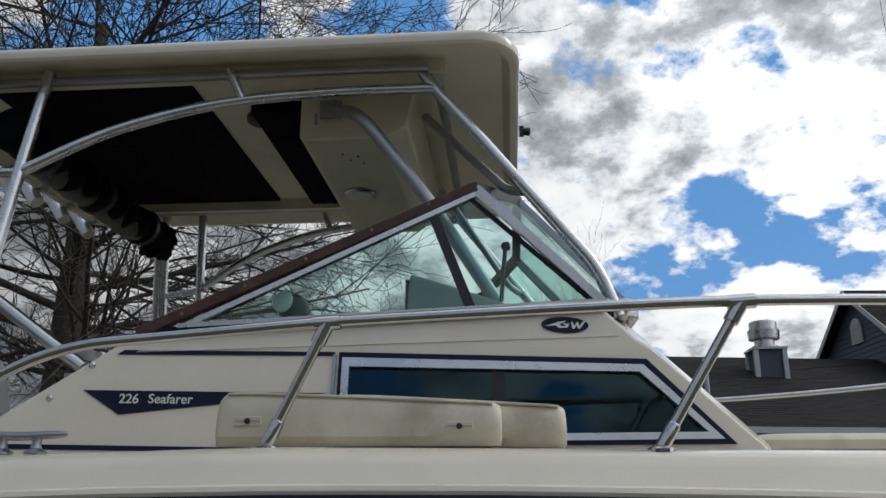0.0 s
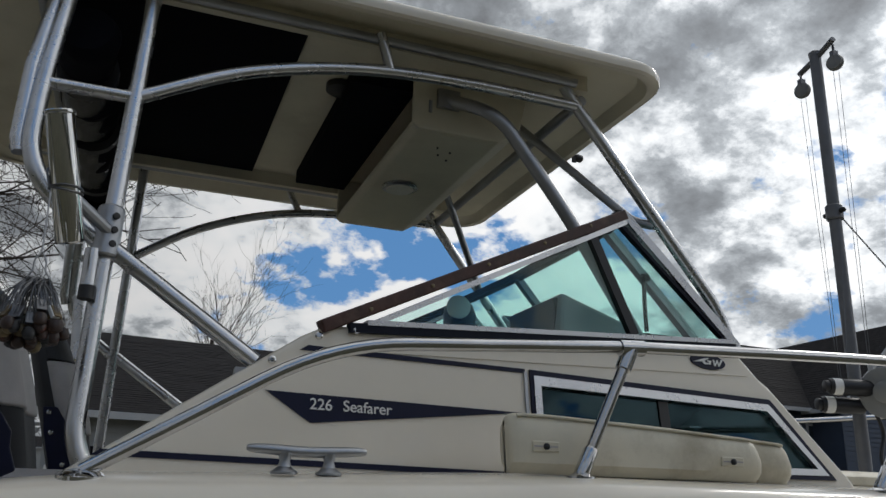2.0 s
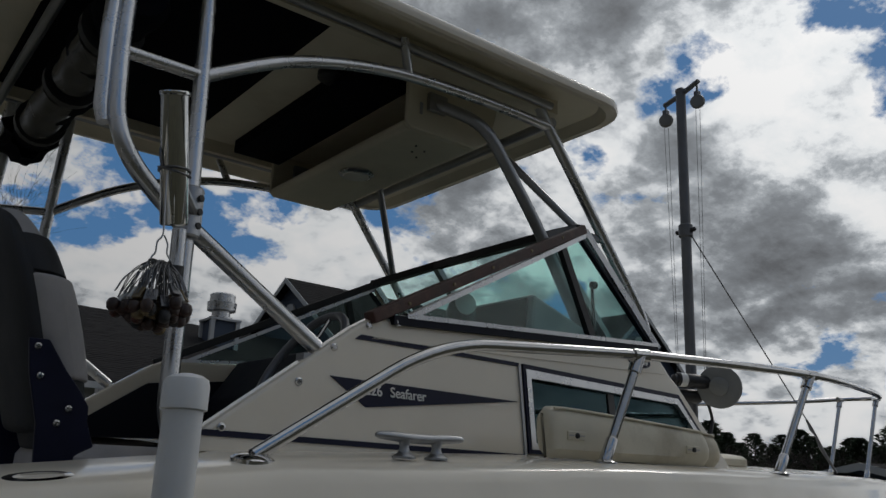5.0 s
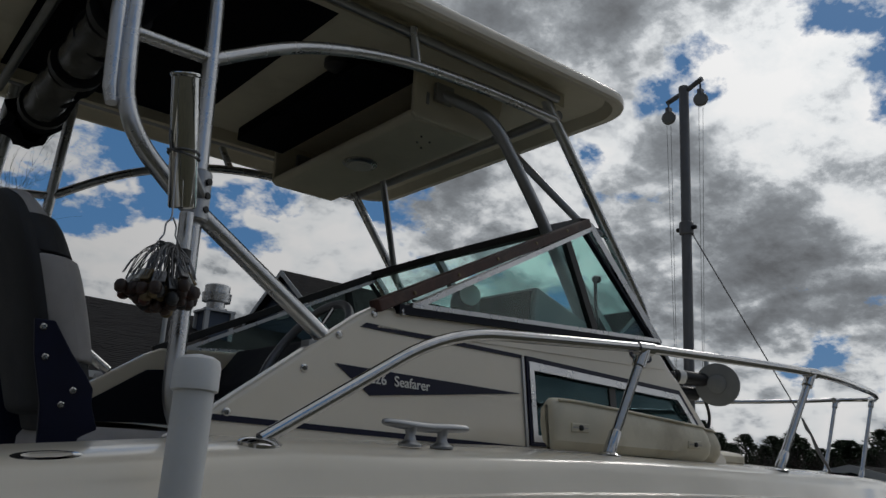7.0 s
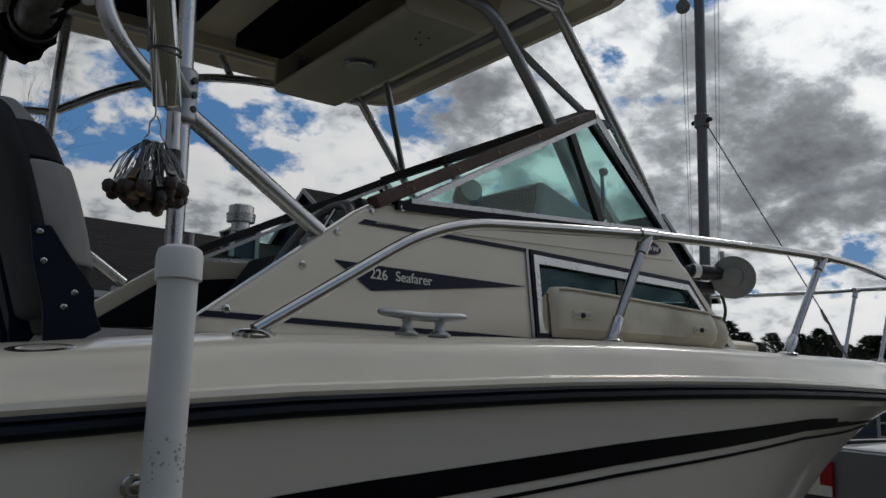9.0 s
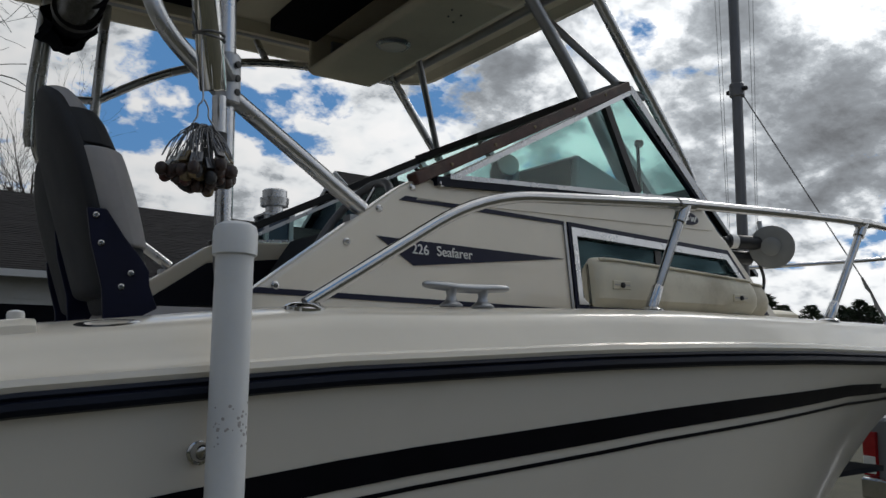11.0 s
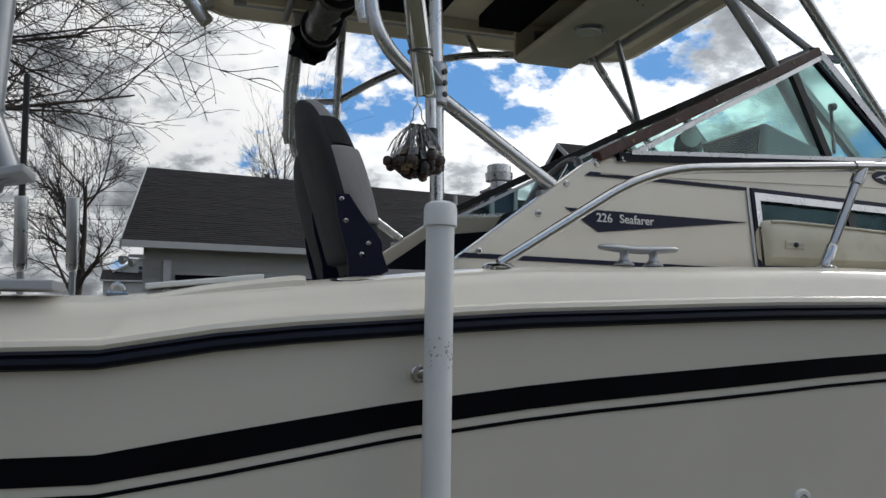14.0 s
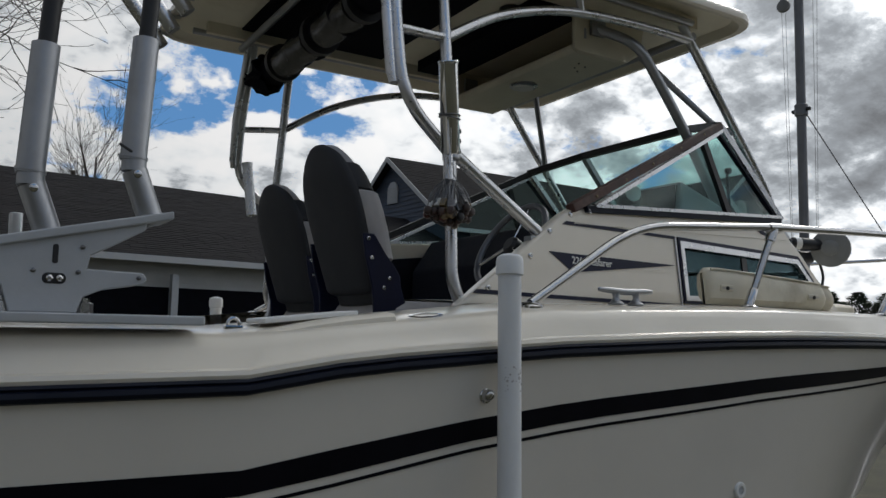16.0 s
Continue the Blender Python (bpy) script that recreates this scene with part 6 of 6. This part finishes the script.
# ---- trees ----
def tree_mesh(seed, height, trunk_r, levels, spread, first, droop, n_child, min_r, reach=0.58, kid=0.58, twig=None, wobble=(0.10, 0.09), limb=(0.5, 0.68)):
    rg = random.Random(seed)
    verts, faces, cut = [], [], []

    def seg_tube(path, radii, sides):
        base = len(verts)
        prev = (path[1] - path[0]).normalized()
        up = Vector((0.3, 0.9, 0.1))
        nrm = (up - prev * up.dot(prev)).normalized()
        for i, p in enumerate(path):
            t = (path[min(i + 1, len(path) - 1)] - path[max(i - 1, 0)]).normalized()
            nrm = (nrm - t * nrm.dot(t)).normalized()
            bi = t.cross(nrm)
            for k in range(sides):
                a = 2 * math.pi * k / sides
                verts.append(p + (nrm * math.cos(a) + bi * math.sin(a)) * radii[i])
        for i in range(len(path) - 1):
            for k in range(sides):
                j = (k + 1) % sides
                faces.append((base + i * sides + k, base + i * sides + j, base + (i + 1) * sides + j, base + (i + 1) * sides + k))

    def grow(p, d, length, r, level):
        n = 7 if level < 2 else 5
        path, radii = [p.copy()], [r]
        q, dd = p.copy(), d.copy()
        for i in range(n):
            wob = wobble[0] + wobble[1] * level
            dd = (dd + Vector((rg.uniform(-1, 1), rg.uniform(-1, 1), rg.uniform(-1, 1) + (0.25 if level < 2 else 0.1) - droop * level)) * wob).normalized()
            q = q + dd * (length / n)
            path.append(q.copy())
            radii.append(max(min_r * 0.6, r * (1 - 0.75 * (i + 1) / n)))
        seg_tube(path, radii, 9 if level == 0 else (5 if level < 3 else 3))
        if level == 0:
            cut.append((len(verts), len(faces)))
        if level >= levels:
            return
        kids = n_child[level]
        for c in range(kids):
            u = first[min(level, len(first) - 1)] + (1 - first[min(level, len(first) - 1)]) * (c + rg.random() * 0.8) / kids
            u = min(u, 0.99)
            f = u * n
            i = int(f)
            pos = path[i].lerp(path[min(i + 1, n)], f - i)
            along = (path[min(i + 1, n)] - path[i]).normalized()
            side_ = along.orthogonal().normalized()
            side_.rotate(Matrix.Rotation(rg.uniform(0, 2 * math.pi), 3, along))
            sp = spread if level == 0 or twig is None else twig * rg.uniform(0.75, 1.25)
            nd = (along * math.cos(sp) + side_ * math.sin(sp)).normalized()
            grow(pos, nd, length * rg.uniform(0.78, 1.24) * (reach if level == 0 else kid), max(min_r, radii[i] * (rg.uniform(*limb) if level == 0 else rg.uniform(0.5, 0.68))), level + 1)

    grow(Vector((0, 0, -0.1)), Vector((0.03, 0.0, 1)), height, trunk_r, 0)
    nv, nf = cut[0]
    out = []
    for name, vv, ff in (("trunk", verts[:nv], faces[:nf]), ("crown", verts[nv:], [tuple(i - nv for i in f) for f in faces[nf:]])):
        me = bpy.data.meshes.new(name)
        me.from_pydata([tuple(v) for v in vv], [], ff)
        me.update()
        for p in me.polygons:
            p.use_smooth = True
        me.materials.append(BARK)
        out.append(me)
    return out


def bare_tree(at, label, seed, **kw):
    t_ = thing("bare_tree", label, "tree", at)
    for me in tree_mesh(seed, **kw):
        new(me.name.split(".")[0], me).parent = t_
    return t_


bare_tree((-8.4, 14.5, 0), "large leafless tree with long spreading branches", 11, height=11.5, trunk_r=0.42, levels=4, spread=1.42, first=(0.25, 0.15, 0.15, 0.1), droop=0.03, n_child=(46, 10, 6, 4), min_r=0.0085, reach=0.52, kid=0.44, twig=0.62, wobble=(0.05, 0.055), limb=(0.20, 0.30))
bare_tree((2.05, 38.0, 0), "slim leafless tree behind the low house", 5, height=9.2, trunk_r=0.10, levels=3, spread=0.55, first=(0.42, 0.2, 0.15, 0.1), droop=-0.10, n_child=(17, 6, 4), min_r=0.007, reach=0.36, twig=0.5, wobble=(0.05, 0.07))
bare_tree((-5.75, 33.0, 0), "dark leafless tree at the lawn's edge", 8, height=6.6, trunk_r=0.20, levels=4, spread=0.85, first=(0.33, 0.2, 0.15, 0.1), droop=0.0, n_child=(13, 7, 5, 3), min_r=0.011, reach=0.45, kid=0.5, twig=0.6, wobble=(0.07, 0.09))


def pine_mesh(seed, h):
    rg = random.Random(seed)
    verts, faces = [], []
    n = 2600
    for k in range(n):
        u = rg.random() ** 0.8
        z = h * (0.06 + 0.94 * u)
        rmax = h * 0.36 * math.sqrt(max(0.0, 1 - u ** 2.2)) + 0.08
        a = rg.uniform(0, 2 * math.pi)
        lobe = 0.75 + 0.25 * math.sin(a * 3 + z * 2.3 + seed)
        r = rmax * lobe * math.sqrt(rg.random())
        c = Vector((r * math.cos(a), r * math.sin(a), z - r * 0.25))
        s = rg.uniform(0.10, 0.30) * h / 6
        d = Vector((math.cos(a), math.sin(a), rg.uniform(-0.2, 0.6))).normalized()
        e = d.cross(Vector((rg.uniform(-1, 1), rg.uniform(-1, 1), 1))).normalized()
        b = len(verts)
        f = d.cross(e)
        verts += [c - d * s * 0.3 + e * s * 0.3, c - d * s * 0.3 - e * s * 0.3, c + d * s * 1.2, c + f * s * 0.25]
        faces += [(b, b + 1, b + 2), (b, b + 2, b + 3), (b + 1, b + 3, b + 2)]
    me = bpy.data.meshes.new("crown")
    me.from_pydata([tuple(v) for v in verts], [], faces)
    me.update()
    me.materials.append(PINE)
    return me


rg = random.Random(21)
pines = [pine_mesh(s, 6.0) for s in (1, 2, 3)]
# the last twenty stand unseen behind the camera, added to darken reflections and skylight
for k in range(64):
    az = radians(13 + k * 0.56 if k < 44 else -150 + (k - 44) * 6.5 + rg.uniform(-0.4, 0.4))
    dist = rg.uniform(50, 62) if k < 44 else rg.uniform(26, 34)
    t_ = thing("pine_tree", "dark green pine, far tree line and unseen added row behind", "tree", (dist * math.cos(az) - 1.8, dist * math.sin(az) + 0.4, -0.2), "far pines")
    sc = rg.uniform(0.6, 0.9) if k < 44 else rg.uniform(0.9, 1.3)
    t_.scale = (sc, sc, sc * rg.uniform(0.9, 1.1))
    c_ = new("crown", pines[k % 3])
    c_.parent = t_
    part("trunk", tube_bm([(0, 0, 0), (0, 0, 5.0)], [0.14, 0.04], 8), BARK, t_)
bush = tree_mesh(31, height=3.6, trunk_r=0.10, levels=3, spread=0.6, first=(0.15, 0.15, 0.1), droop=-0.05, n_child=(16, 8, 5), min_r=0.015)
for k in range(10):
    az = radians(17 + k * 2.2 + rg.uniform(-0.7, 0.7))
    t_ = thing("bare_bush", "leafless brown bush in the far tree line", "bush", (44 * math.cos(az) - 1.8, 44 * math.sin(az), 0), "far bushes")
    t_.rotation_euler = (0, 0, rg.uniform(0, 6))
    t_.scale = (0.75, 0.75, rg.uniform(0.42, 0.6))
    for me in bush:
        new(me.name.split(".")[0], me).parent = t_

# ---- pickup truck beyond the bow ----
tk = thing("pickup_truck", "silver pickup truck parked beyond the bow", "truck", (4.92, 2.51, -0.06))
tk.rotation_euler = (0, 0, radians(-9.7))
lp = [(0, 0.55), (0, 1.18), (2.0, 1.22), (2.05, 1.25), (2.25, 1.75), (3.6, 1.78), (4.3, 1.25), (5.5, 1.15), (5.65, 0.95), (5.65, 0.5)]
part("body", prism_bm([(x, 0, z) for x, z in lp], [(x, 1.95, z) for x, z in lp]), TRUCK, tk, "silver body", False, 0.05)
part("tailgate", box_bm((-0.03, 0.22, 0.62), (0.0, 1.73, 1.15)), TRUCK, tk, "silver tailgate", False, 0.01)
part("bed_rail", box_bm((-0.02, -0.02, 1.17), (2.05, 0.10, 1.215)), BLACK, tk, "black bed rail cap", False)
part("bed_rail", box_bm((-0.02, 1.85, 1.17), (2.05, 1.97, 1.215)), BLACK, tk, "black bed rail cap", False)
for y in (-0.01, 1.78):
    tl = part("tail_light", box_bm((-0.035, y + 0.04, 0.66), (0.06, y + 0.17, 1.04)), RED_LENS, tk, "red tail light", False, 0.01)
    part("reversing_lens", box_bm((-0.039, y + 0.045, 0.68), (0.0, y + 0.165, 0.83)), LENS, tl, "white lower lens", False, 0.006)
part("bumper", box_bm((-0.14, 0.05, 0.48), (0.0, 1.9, 0.66)), STEEL, tk, "chrome bumper", False, 0.02)
gl_ = [(2.32, 1.28), (2.42, 1.68), (3.52, 1.70), (4.0, 1.28)]
for y in (-0.008, 1.945):
    part("side_window", prism_bm([(x, y, z) for x, z in gl_], [(x, y + 0.013, z) for x, z in gl_]), HOUSE_GLASS, tk, "dark side window", False)
for x in (1.1, 4.6):
    for y in (0.05, 1.68):
        w_ = part("wheel", lathe_bm([(0.2, 0.0), (0.36, 0.02), (0.385, 0.05), (0.385, 0.18), (0.36, 0.22), (0.2, 0.22)], (x, y, 0.385), (0, 1, 0), 28), RUBBER, tk, "black tyre")
        part("rim", lathe_bm([(0.2, 0.01), (0.2, 0.21)], (x, y, 0.385), (0, 1, 0), 20), ALU, w_, "alloy rim")

# ---- utility wires far off ----
for k, z in enumerate((6.6, 7.3, 8.0)):
    wv = thing("utility_wire", "thin dark utility wire across the far sky", "wire", (-14, 44, z), "utility wires")
    part("wire", tube_bm([(-20, 2, 0.1), (-6, 0.5, -0.25), (8, -1.0, -0.2), (16, -2, 0.0)], 0.012, 4), BLACK, wv)
for x in (-34, 2):
    up_ = thing("utility_pole", "brown wooden utility pole", "pole", (x, 46 if x < 0 else 42, 0), "utility poles")
    part("pole", tube_bm([(0, 0, 0), (0, 0, 9)], [0.15, 0.1], 10), BARK, up_)
